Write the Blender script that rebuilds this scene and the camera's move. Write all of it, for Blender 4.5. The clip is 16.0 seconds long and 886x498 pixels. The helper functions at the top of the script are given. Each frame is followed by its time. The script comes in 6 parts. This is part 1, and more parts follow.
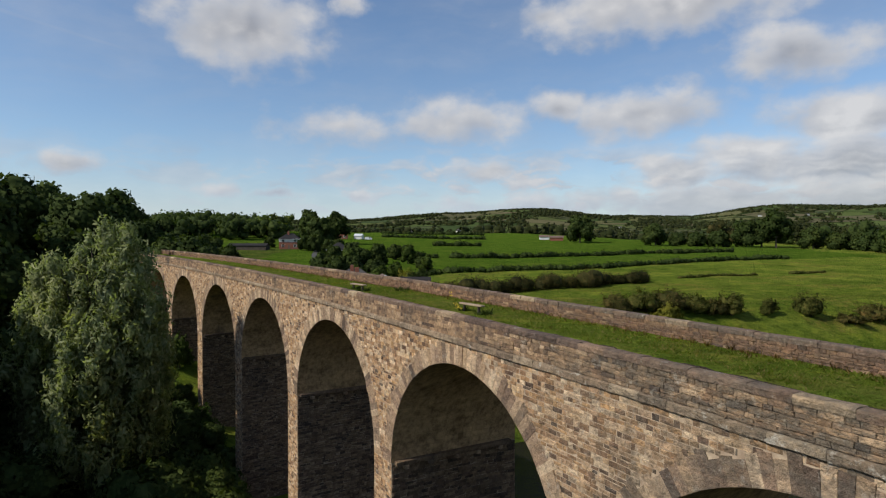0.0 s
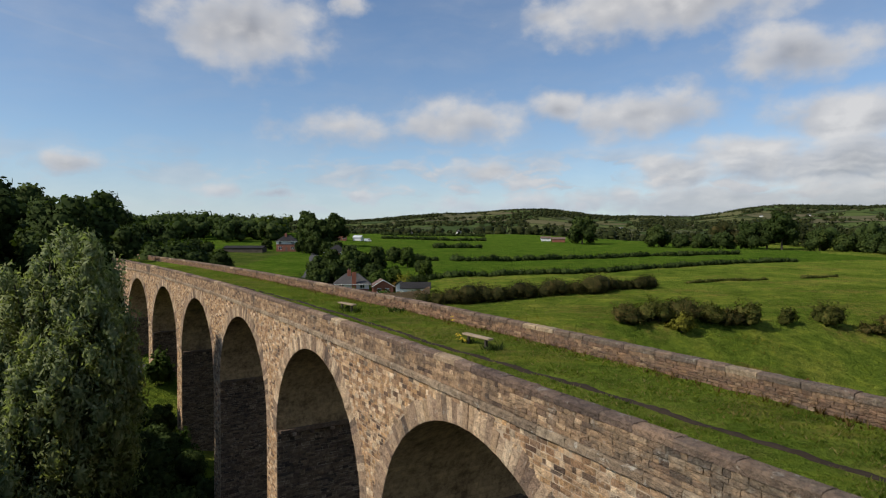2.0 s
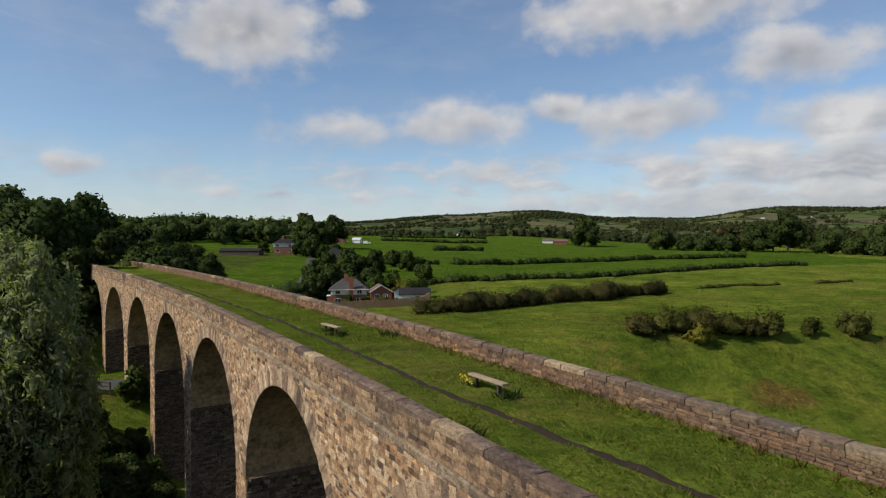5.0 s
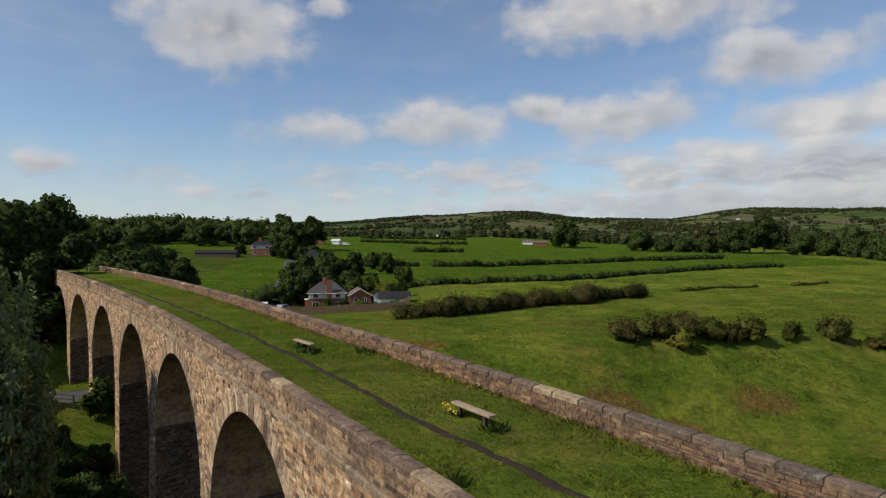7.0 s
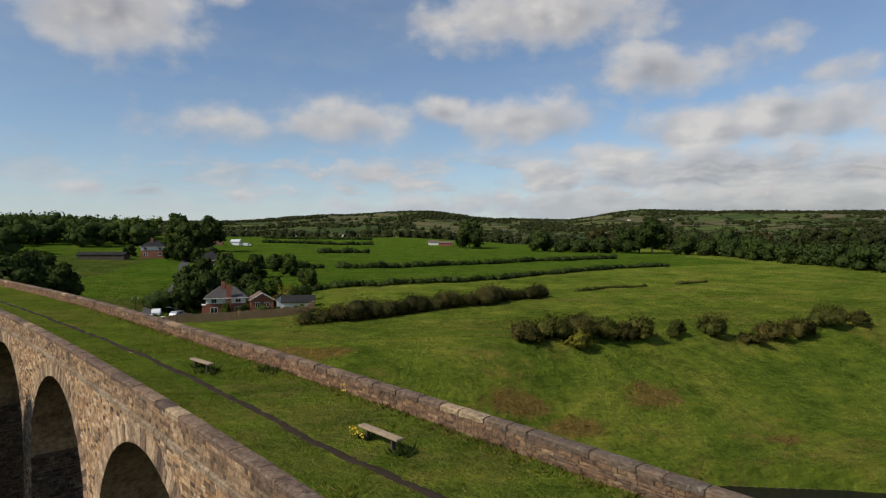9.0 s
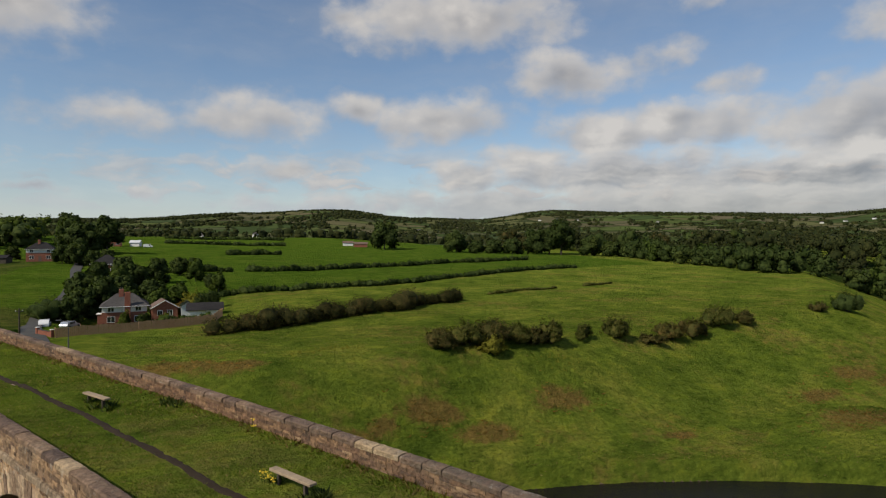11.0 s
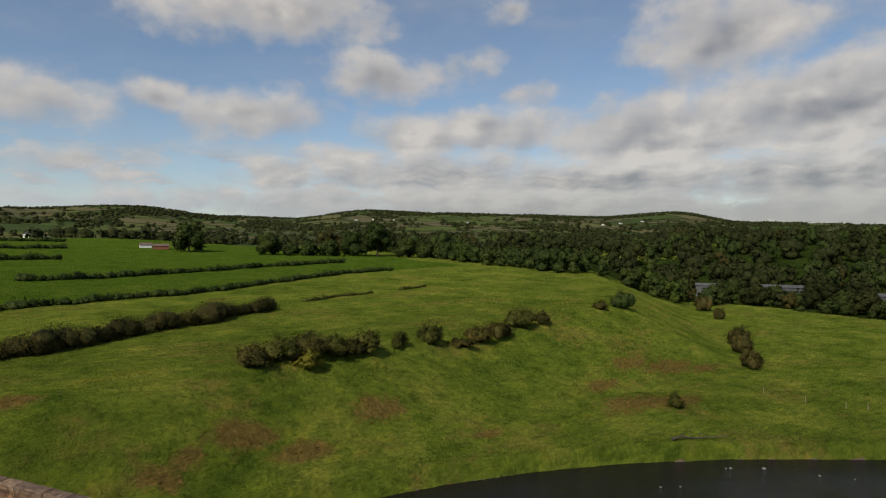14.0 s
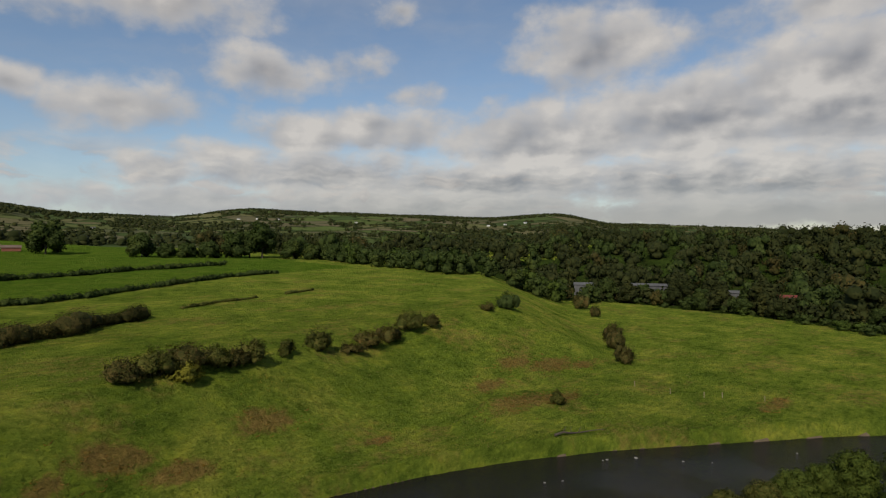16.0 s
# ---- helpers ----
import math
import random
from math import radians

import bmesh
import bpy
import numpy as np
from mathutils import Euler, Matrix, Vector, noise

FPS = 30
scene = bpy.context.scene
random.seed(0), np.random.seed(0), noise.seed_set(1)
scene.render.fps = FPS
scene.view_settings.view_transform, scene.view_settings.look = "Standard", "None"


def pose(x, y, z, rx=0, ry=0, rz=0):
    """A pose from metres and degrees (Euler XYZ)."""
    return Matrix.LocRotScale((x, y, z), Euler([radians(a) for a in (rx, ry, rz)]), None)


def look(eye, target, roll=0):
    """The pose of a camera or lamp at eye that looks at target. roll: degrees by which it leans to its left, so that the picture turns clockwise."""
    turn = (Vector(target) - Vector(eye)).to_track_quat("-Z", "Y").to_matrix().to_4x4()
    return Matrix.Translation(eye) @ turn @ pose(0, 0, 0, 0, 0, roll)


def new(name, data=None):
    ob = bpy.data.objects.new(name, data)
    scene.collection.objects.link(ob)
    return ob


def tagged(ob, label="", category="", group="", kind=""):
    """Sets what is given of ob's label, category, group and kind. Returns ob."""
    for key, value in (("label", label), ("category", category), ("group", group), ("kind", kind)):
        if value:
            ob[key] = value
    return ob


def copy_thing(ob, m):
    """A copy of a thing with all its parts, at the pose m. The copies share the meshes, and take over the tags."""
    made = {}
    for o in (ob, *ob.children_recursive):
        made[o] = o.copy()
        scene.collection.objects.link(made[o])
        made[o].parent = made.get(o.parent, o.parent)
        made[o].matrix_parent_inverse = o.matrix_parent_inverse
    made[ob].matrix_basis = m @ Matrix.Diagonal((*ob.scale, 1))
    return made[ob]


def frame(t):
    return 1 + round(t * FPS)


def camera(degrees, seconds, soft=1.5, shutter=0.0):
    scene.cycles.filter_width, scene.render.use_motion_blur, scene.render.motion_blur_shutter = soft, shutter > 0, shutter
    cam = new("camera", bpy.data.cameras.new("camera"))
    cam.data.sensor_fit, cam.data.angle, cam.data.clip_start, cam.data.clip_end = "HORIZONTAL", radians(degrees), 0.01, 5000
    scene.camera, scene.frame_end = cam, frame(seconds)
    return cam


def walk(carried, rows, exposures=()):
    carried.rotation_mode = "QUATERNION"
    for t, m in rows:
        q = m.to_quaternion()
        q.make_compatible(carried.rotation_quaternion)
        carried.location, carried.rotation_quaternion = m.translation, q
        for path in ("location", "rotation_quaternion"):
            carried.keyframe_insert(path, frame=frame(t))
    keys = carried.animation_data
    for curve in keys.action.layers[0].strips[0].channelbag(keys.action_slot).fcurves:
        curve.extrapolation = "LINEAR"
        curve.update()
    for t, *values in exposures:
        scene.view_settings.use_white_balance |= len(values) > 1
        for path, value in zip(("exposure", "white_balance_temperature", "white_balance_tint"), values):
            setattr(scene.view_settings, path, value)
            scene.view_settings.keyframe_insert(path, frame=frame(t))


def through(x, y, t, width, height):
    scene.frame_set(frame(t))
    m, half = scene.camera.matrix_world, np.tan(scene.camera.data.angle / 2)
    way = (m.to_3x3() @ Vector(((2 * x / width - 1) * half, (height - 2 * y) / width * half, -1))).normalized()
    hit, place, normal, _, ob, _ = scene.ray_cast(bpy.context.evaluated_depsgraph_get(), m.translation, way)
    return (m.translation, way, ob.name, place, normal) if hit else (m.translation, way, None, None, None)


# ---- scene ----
cam = camera(72.7, 16.0, 1.2)
METRES, EYE, TILT, LEAN, TURN = 18.0, 23.7, -0.6, 0.0, 0.0
ROWS = [
    (0.0, 0.0, 0.0, 0.0, 0.0, 0.0, -0.0),
    (0.5, 0.0002, 0.0711, 0.0134, -0.01, -0.0, -0.01),
    (1.0, 0.0007, 0.1452, 0.027, 0.0, -0.01, 0.02),
    (1.5, 0.0001, 0.2196, 0.0403, 0.01, -0.01, 0.0),
    (2.0, 0.0003, 0.2928, 0.0513, 0.03, 0.03, 0.01),
    (2.5, 0.0007, 0.3596, 0.0559, 0.05, 0.07, 0.02),
    (3.0, 0.0006, 0.4198, 0.0617, 0.06, 0.09, 0.02),
    (3.5, 0.0005, 0.4757, 0.0665, 0.08, 0.11, 0.02),
    (4.0, 0.0007, 0.5273, 0.0717, 0.09, 0.13, 0.0),
    (6.5, -0.0028, 0.7033, 0.1086, -0.13, 0.22, 0.03),
    (7.0, -0.002, 0.7195, 0.1156, -1.83, 0.22, 0.03),
    (7.5, -0.0029, 0.7236, 0.119, -4.8, 0.22, 0.1),
    (8.0, -0.0036, 0.7223, 0.1267, -6.82, 0.2, 0.13),
    (8.5, -0.0043, 0.7197, 0.1407, -8.67, 0.17, 0.12),
    (9.0, -0.0041, 0.7185, 0.1569, -10.75, 0.15, 0.15),
    (9.5, -0.0025, 0.7192, 0.1738, -13.01, 0.12, 0.16),
    (12.0, -0.003, 0.7192, 0.2585, -22.59, -0.01, 0.24),
    (12.5, -0.0022, 0.7253, 0.2739, -25.05, -0.04, 0.26),
    (13.0, -0.0005, 0.7263, 0.2937, -28.72, -0.08, 0.28),
    (13.5, 0.0016, 0.7246, 0.3119, -32.17, -0.12, 0.33),
    (14.0, 0.0031, 0.7306, 0.3283, -36.12, -0.15, 0.37),
    (14.5, 0.0033, 0.7358, 0.3426, -38.88, -0.18, 0.39),
    (15.0, 0.0056, 0.7418, 0.3578, -41.71, -0.2, 0.4),
    (15.5, 0.0074, 0.7504, 0.3658, -44.22, -0.2, 0.4),
    (16.0, 0.007, 0.7557, 0.3713, -46.67, -0.21, 0.4),
]
walk(cam, [(t, pose(0, 0, EYE, TILT, LEAN, TURN) @ pose(METRES * x, METRES * y, METRES * z, 90 + pitch, roll, yaw)) for t, x, y, z, yaw, pitch, roll in ROWS],
     exposures=[(0.0, 0.02, 6300, 10), (5.0, 0.0, 6450, 10), (9.0, -0.10, 6580, 10), (12.0, -0.17, 6850, 10), (16.0, -0.23, 6880, 10)])

# ---- sky and sun ----
SUN_FROM = Vector((-1.0, -0.42, 0.0)).normalized()
SUN_UP = 42.0
SKY_STRENGTH = 0.118

world = bpy.data.worlds.new("sky")
scene.world = world
world.use_nodes = True
wt = world.node_tree
wt.nodes.clear()


def wmath(op, a, b=None, c=None, clamp=False):
    n = wt.nodes.new("ShaderNodeMath")
    n.operation, n.use_clamp = op, clamp
    for i, v in enumerate((a, b, c)):
        if v is None:
            continue
        if isinstance(v, (int, float)):
            n.inputs[i].default_value = v
        else:
            wt.links.new(v, n.inputs[i])
    return n.outputs[0]


def wvec(op, a, b=None):
    n = wt.nodes.new("ShaderNodeVectorMath")
    n.operation = op
    for i, v in enumerate((a, b)):
        if v is None:
            continue
        if isinstance(v, tuple):
            n.inputs[i].default_value = v
        else:
            wt.links.new(v, n.inputs[i])
    return n.outputs["Value"] if op == "LENGTH" else n.outputs[0]


def wnoise(vec, scale, detail, rough=0.55):
    n = wt.nodes.new("ShaderNodeTexNoise")
    n.inputs["Scale"].default_value, n.inputs["Detail"].default_value, n.inputs["Roughness"].default_value = scale, detail, rough
    wt.links.new(vec, n.inputs["Vector"])
    return n


def wramp(v, a, b):
    n = wt.nodes.new("ShaderNodeMapRange")
    n.interpolation_type = "SMOOTHSTEP"
    n.inputs[1].default_value, n.inputs[2].default_value = a, b
    wt.links.new(v, n.inputs[0])
    return n.outputs[0]


def wmix(f, a, b):
    n = wt.nodes.new("ShaderNodeMix")
    n.data_type = "RGBA"
    if isinstance(f, float):
        n.inputs[0].default_value = f
    else:
        wt.links.new(f, n.inputs[0])
    for i, v in ((6, a), (7, b)):
        if isinstance(v, tuple):
            n.inputs[i].default_value = v
        else:
            wt.links.new(v, n.inputs[i])
    return n.outputs[2]


sky = wt.nodes.new("ShaderNodeTexSky")
sky.sky_type, sky.sun_disc = "NISHITA", False
sky.sun_elevation = radians(SUN_UP)
sky.sun_rotation = math.atan2(SUN_FROM.x, SUN_FROM.y)
sky.air_density, sky.dust_density, sky.ozone_density = 1.0, 0.25, 3.0
coord = wt.nodes.new("ShaderNodeTexCoord")
split = wt.nodes.new("ShaderNodeSeparateXYZ")
wt.links.new(wvec("NORMALIZE", coord.outputs["Generated"]), split.inputs[0])
azimuth = wmath("MULTIPLY", wmath("ARCTAN2", split.outputs[0], split.outputs[1]), 180 / math.pi)
height = wmath("MULTIPLY", wmath("ARCSINE", split.outputs[2]), 180 / math.pi)
flat = wt.nodes.new("ShaderNodeCombineXYZ")
wt.links.new(azimuth, flat.inputs[0]), wt.links.new(height, flat.inputs[1])
# clouds: azimuth, height, half width, half height, thickness
CLOUDS = [(-18.2, 19.2, 6.8, 4.0, 1.0), (-8.6, 21.3, 1.5, 0.9, .7), (20, 20.2, 11, 2.6, 1.0), (9.5, 20.5, 4, 1.6, .5), (30.2, 15.3, 5.6, 2.2, .95), (10.6, 12.4, 3.3, 1.6, .75),
          (18.6, 11.3, 6.5, 2.3, .85), (1, 11.4, 6.5, 2.2, .8), (-10.0, 10.6, 5.0, 1.7, .55), (-31.5, 6.7, 2.6, 1.1, .75), (-15.4, 4.5, 2.6, .6, .7), (-21, 5, 3, .7, .45), (-7.2, 4.5, 1.6, .6, .7),
          (4, 6.6, 4.5, 1.1, .65), (20.8, 6.2, 4.5, 1.8, .8), (34, 9.8, 6, 2.3, .95), (39, 16.7, 3.5, 1.1, .45), (61.0, 17.3, 7.2, 3.7, 1.1), (42.2, 20.9, 2.3, 1.2, .6), (44, 13.8, 2.4, 1.3, .5),
          (39.8, 10.6, 7.6, 2.2, 1.0), (57, 9.6, 12, 3.6, 1.2), (70, 10.5, 11, 4.6, 1.25), (80, 12, 10, 6.0, 1.3), (81, 18.5, 9, 2.6, .8), (52, 6.0, 17, 2.4, 1.15), (72, 5.4, 19, 3.0, 1.2), (36, 6.2, 14, 2.5, 1.05), (27, 7.6, 8, 1.6, .7),
          (8, 3.6, 14, 1.2, .6), (24, 3.8, 15, 1.5, .95), (45, 3.2, 22, 1.8, 1.15), (75, 2.6, 22, 1.6, 1.1), (100, 9, 14, 6, 1.1), (125, 14, 13, 5, 1), (150, 8, 15, 4, 1), (-60, 9, 12, 3, .8), (-85, 16, 12, 4, .9), (-120, 10, 15, 4, 1), (-165, 13, 14, 5, 1)]
wisp = wnoise(flat.outputs[0], 0.13, 6.0, 0.6)
swirl = wvec("ADD", flat.outputs[0], wvec("MULTIPLY", wvec("SUBTRACT", wisp.outputs["Color"], (0.5, 0.5, 0.5)), (6.0, 3.0, 0.0)))
cover = None
lower = None
for az, up, wide, tall, thick in CLOUDS:
    at = wvec("MULTIPLY", wvec("SUBTRACT", swirl, (az, up, 0.0)), (0.82 / wide, 0.82 / tall, 0.0))
    body = wmath("MULTIPLY", wmath("SUBTRACT", 1.0, wvec("LENGTH", at)), thick)
    cover = body if cover is None else wmath("MAXIMUM", cover, body)
    s_at = wt.nodes.new("ShaderNodeSeparateXYZ")
    wt.links.new(at, s_at.inputs[0])
    side = wmath("MULTIPLY", wramp(body, -0.1, 0.35), wmath("MULTIPLY_ADD", s_at.outputs[1], 0.5, 0.5, clamp=True))
    lower = side if lower is None else wmath("MAXIMUM", lower, side)
stretch = wvec("MULTIPLY", flat.outputs[0], (0.7, 1.0, 1.0))
puff = wnoise(stretch, 0.36, 7.0, 0.52)
soft_puff = wnoise(stretch, 0.24, 2.5, 0.45)
puff_lit = wnoise(wvec("ADD", stretch, (-0.7, 0.8, 0.0)), 0.24, 2.5, 0.45)
dense = wmath("ADD", wmath("MULTIPLY", cover, 0.9), wmath("MULTIPLY", wmath("SUBTRACT", puff.outputs[0], 0.5), 1.25))
streak = wmath("ABSOLUTE", wmath("SUBTRACT", height, wmath("MULTIPLY_ADD", azimuth, -0.165, 11.3)))
trail = wmath("MULTIPLY", wmath("MULTIPLY", wramp(streak, 0.45, 0.02), wramp(azimuth, -20.0, -30.0)), 0.26)
# low rows of small soft heaps above the hills
row_at = wvec("MULTIPLY", swirl, (0.20, 0.62, 0.0))
rows_low, rows_lit = wnoise(row_at, 0.9, 6.0, 0.52), wnoise(wvec("ADD", row_at, (-0.05, 0.16, 0.0)), 0.9, 3.0, 0.5)
low_band = wmath("MULTIPLY", wmath("MULTIPLY", wramp(height, 1.2, 3.4), wramp(height, 10.5, 6.0)), wmath("MULTIPLY_ADD", wramp(azimuth, -35.0, 15.0), 0.5, 0.45))
heaps = wmath("MULTIPLY", wramp(rows_low.outputs[0], 0.40, 0.62), low_band)
cirrus = wmath("MULTIPLY", wramp(wnoise(wvec("MULTIPLY", swirl, (0.35, 1.3, 0.0)), 0.11, 6.0, 0.6).outputs[0], 0.36, 0.75), 0.30)
veil = wmath("MULTIPLY", wramp(height, 9.0, 1.5), 0.5)
alpha = wmath("MAXIMUM", wmath("MAXIMUM", heaps, wmath("MULTIPLY", wramp(dense, -0.16, 0.50), 0.90)), wmath("MAXIMUM", veil, wmath("MAXIMUM", trail, cirrus)), clamp=True)
relief = wmath("MULTIPLY", wmath("ADD", wmath("SUBTRACT", soft_puff.outputs[0], puff_lit.outputs[0]), wmath("MULTIPLY", wmath("SUBTRACT", puff.outputs[0], 0.5), 0.75)), 1.9)
heap_relief = wmath("MULTIPLY", wmath("SUBTRACT", rows_low.outputs[0], rows_lit.outputs[0]), 2.2)
lit_side = wmath("MAXIMUM", lower, wmath("MULTIPLY", heaps, 0.62))
shine = wmath("ADD", wmath("ADD", wmath("MULTIPLY_ADD", lit_side, 0.72, 0.14), wmath("MULTIPLY", relief, wmath("MULTIPLY_ADD", wramp(dense, 0.3, 1.0), 0.6, 0.75))), wmath("MULTIPLY", heap_relief, wmath("MAXIMUM", heaps, wmath("MULTIPLY", low_band, 0.8))), clamp=True)
thin_base, thick_base = (0.40, 0.43, 0.49, 1), (0.25, 0.255, 0.28, 1)
cloud_tint = wmix(shine, wmix(wramp(dense, 0.25, 0.95), thin_base, thick_base), (0.70, 0.675, 0.65, 1))
haze_tint = wmix(wramp(azimuth, -5.0, 45.0), (0.50, 0.56, 0.65, 1), (0.38, 0.39, 0.41, 1))
veil_tint = wmix(wramp(height, 0.5, 7.0), haze_tint, cloud_tint)
scaled = wt.nodes.new("ShaderNodeVectorMath")
scaled.operation = "SCALE"
wt.links.new(sky.outputs[0], scaled.inputs[0])
scaled.inputs[3].default_value = SKY_STRENGTH
back = wt.nodes.new("ShaderNodeBackground")
wt.links.new(wmix(alpha, scaled.outputs[0], veil_tint), back.inputs[0])
wt.links.new(back.outputs[0], wt.nodes.new("ShaderNodeOutputWorld").inputs[0])
world.cycles.sampling_method = "MANUAL"
world.cycles.sample_map_resolution = 512

sun = new("sun", bpy.data.lights.new("sun", "SUN"))
sun.data.energy, sun.data.angle, sun.data.color = 4.2, radians(0.6), (1.0, 0.93, 0.80)
sun.matrix_world = look(SUN_FROM * 100 + Vector((0, 0, 100 * math.tan(radians(SUN_UP)))), (0, 0, 0))

# ---- materials ----
class Mat:
    """A node material in few words."""

    def __init__(self, name, rough=0.8, spec=0.3):
        self.m = bpy.data.materials.new(name)
        self.m.use_nodes = True
        self.t = self.m.node_tree
        self.b = self.t.nodes["Principled BSDF"]
        self.b.inputs["Roughness"].default_value = rough
        self.b.inputs["Specular IOR Level"].default_value = spec
        self.pos = self.t.nodes.new("ShaderNodeNewGeometry")

    def node(self, kind):
        return self.t.nodes.new(kind)

    def put(self, v, socket):
        if isinstance(v, (int, float, tuple)):
            socket.default_value = v
        else:
            self.t.links.new(v, socket)

    def math(self, op, a, b=0.0, clamp=False):
        n = self.node("ShaderNodeMath")
        n.operation, n.use_clamp = op, clamp
        self.put(a, n.inputs[0]), self.put(b, n.inputs[1])
        return n.outputs[0]

    def noise(self, scale, detail=4.0, rough=0.55, stretch=None, vec=None):
        n = self.node("ShaderNodeTexNoise")
        n.inputs["Scale"].default_value, n.inputs["Detail"].default_value, n.inputs["Roughness"].default_value = scale, detail, rough
        src = vec or self.pos.outputs["Position"]
        if stretch:
            mul = self.node("ShaderNodeVectorMath")
            mul.operation = "MULTIPLY"
            mul.inputs[1].default_value = stretch
            self.t.links.new(src, mul.inputs[0])
            src = mul.outputs[0]
        self.t.links.new(src, n.inputs["Vector"])
        return n.outputs[0]

    def step(self, v, a, b):
        n = self.node("ShaderNodeMapRange")
        n.interpolation_type = "SMOOTHSTEP"
        n.inputs[1].default_value, n.inputs[2].default_value = a, b
        self.put(v, n.inputs[0])
        return n.outputs[0]

    def ramp(self, v, *stops):
        n = self.node("ShaderNodeValToRGB")
        e = n.color_ramp.elements
        while len(e) < len(stops):
            e.new(0.5)
        for k, (at, c) in zip(e, stops):
            k.position, k.color = at, (*c, 1)
        self.put(v, n.inputs[0])
        return n.outputs[0]

    def mix(self, f, a, b, mode="MIX"):
        n = self.node("ShaderNodeMix")
        n.data_type, n.blend_type = "RGBA", mode
        self.put(f, n.inputs[0])
        for i, v in ((6, a), (7, b)):
            self.put((*v, 1) if isinstance(v, tuple) else v, n.inputs[i])
        return n.outputs[2]

    def odd(self):
        """A number for each piece, be it an object of its own or an island."""
        info = self.node("ShaderNodeObjectInfo")
        return self.math("FRACT", self.math("ADD", info.outputs["Random"], self.pos.outputs["Random Per Island"]))

    def bump(self, h, strength, distance):
        n = self.node("ShaderNodeBump")
        n.inputs["Strength"].default_value, n.inputs["Distance"].default_value = strength, distance
        self.put(h, n.inputs["Height"])
        self.t.links.new(n.outputs[0], self.b.inputs["Normal"])

    def colour(self, c):
        self.put((*c, 1) if isinstance(c, tuple) else c, self.b.inputs["Base Color"])
        return self


def stone_material(name, tones, soot, soot_from=0.5, lichen=0.0, end_grey=0.0):
    k = Mat(name, 0.9, 0.2)
    c = k.ramp(k.odd(), *tones)
    c = k.mix(0.75, c, k.ramp(k.noise(5.0, 8, 0.75), (0.32, (0.16, 0.13, 0.11)), (0.50, (0.84, 0.79, 0.73)), (0.70, (1.5, 1.38, 1.22))), "MULTIPLY")
    c = k.mix(0.35, c, k.ramp(k.noise(1.1, 5, 0.6, (1, 1, 1.6)), (0.3, (0.42, 0.36, 0.31)), (0.65, (1.0, 1.0, 1.0))), "MULTIPLY")
    c = k.mix(k.math("MULTIPLY", k.step(k.noise(0.45, 5, 0.6, (1, 1, 0.55)), soot_from, soot_from + 0.22), soot), c, (0.055, 0.047, 0.042))
    if end_grey:
        # patchy darker grey that thickens towards the southern end
        along = k.node("ShaderNodeSeparateXYZ")
        k.t.links.new(k.pos.outputs["Position"], along.inputs[0])
        ragged = k.math("ADD", along.outputs[0], k.math("MULTIPLY", k.noise(0.6, 5, 0.65, (1, 1, 2.2)), 9.0))
        c = k.mix(k.math("MULTIPLY", k.math("MULTIPLY", k.step(ragged, 5.0, 12.5), k.step(k.noise(1.5, 6, 0.7, (0.8, 0.8, 2.6)), 0.36, 0.56)), end_grey), c, k.ramp(k.noise(6.5, 7, 0.75), (0.32, (0.04, 0.036, 0.031)), (0.58, (0.15, 0.135, 0.105)), (0.72, (0.36, 0.33, 0.25))))
    if lichen:
        c = k.mix(k.math("MULTIPLY", k.step(k.noise(2.3, 5, 0.7), 0.58, 0.68), lichen), c, (0.50, 0.46, 0.38))
    k.colour(c)
    k.bump(k.math("ADD", k.noise(14.0, 7, 0.7), k.math("MULTIPLY", k.noise(4.5, 5, 0.65), 1.6)), 1.0, 0.075)
    return k.m


BUFF = ((0.0, (0.50, 0.305, 0.165)), (0.12, (0.74, 0.54, 0.33)), (0.25, (0.31, 0.185, 0.11)), (0.37, (0.62, 0.395, 0.20)), (0.5, (0.17, 0.108, 0.076)), (0.6, (0.54, 0.36, 0.22)), (0.72, (0.82, 0.65, 0.45)), (0.82, (0.095, 0.068, 0.056)), (0.9, (0.44, 0.27, 0.15)), (1.0, (0.78, 0.60, 0.40)))
# pier tones: the sandstone darkened for the shade inside the openings
PIER_SHADE = ((0.0, (0.17, 0.12, 0.08)), (0.35, (0.29, 0.205, 0.13)), (0.6, (0.09, 0.066, 0.05)), (0.85, (0.21, 0.145, 0.10)), (1.0, (0.36, 0.265, 0.175)))
PINK = ((0.0, (0.33, 0.20, 0.125)), (0.3, (0.20, 0.125, 0.085)), (0.55, (0.39, 0.25, 0.15)), (0.8, (0.135, 0.09, 0.068)), (0.93, (0.30, 0.185, 0.125)), (1.0, (0.50, 0.36, 0.225)))
GREY = ((0.0, (0.36, 0.24, 0.15)), (0.2, (0.54, 0.38, 0.235)), (0.4, (0.15, 0.105, 0.08)), (0.58, (0.47, 0.32, 0.19)), (0.72, (0.26, 0.175, 0.12)), (0.86, (0.68, 0.50, 0.32)), (1.0, (0.40, 0.265, 0.155)))
COPE = ((0.0, (0.19, 0.135, 0.105)), (0.2, (0.27, 0.19, 0.14)), (0.4, (0.13, 0.095, 0.080)), (0.58, (0.34, 0.235, 0.16)), (0.78, (0.20, 0.145, 0.115)), (0.90, (0.29, 0.205, 0.145)), (1.0, (0.56, 0.43, 0.28)))
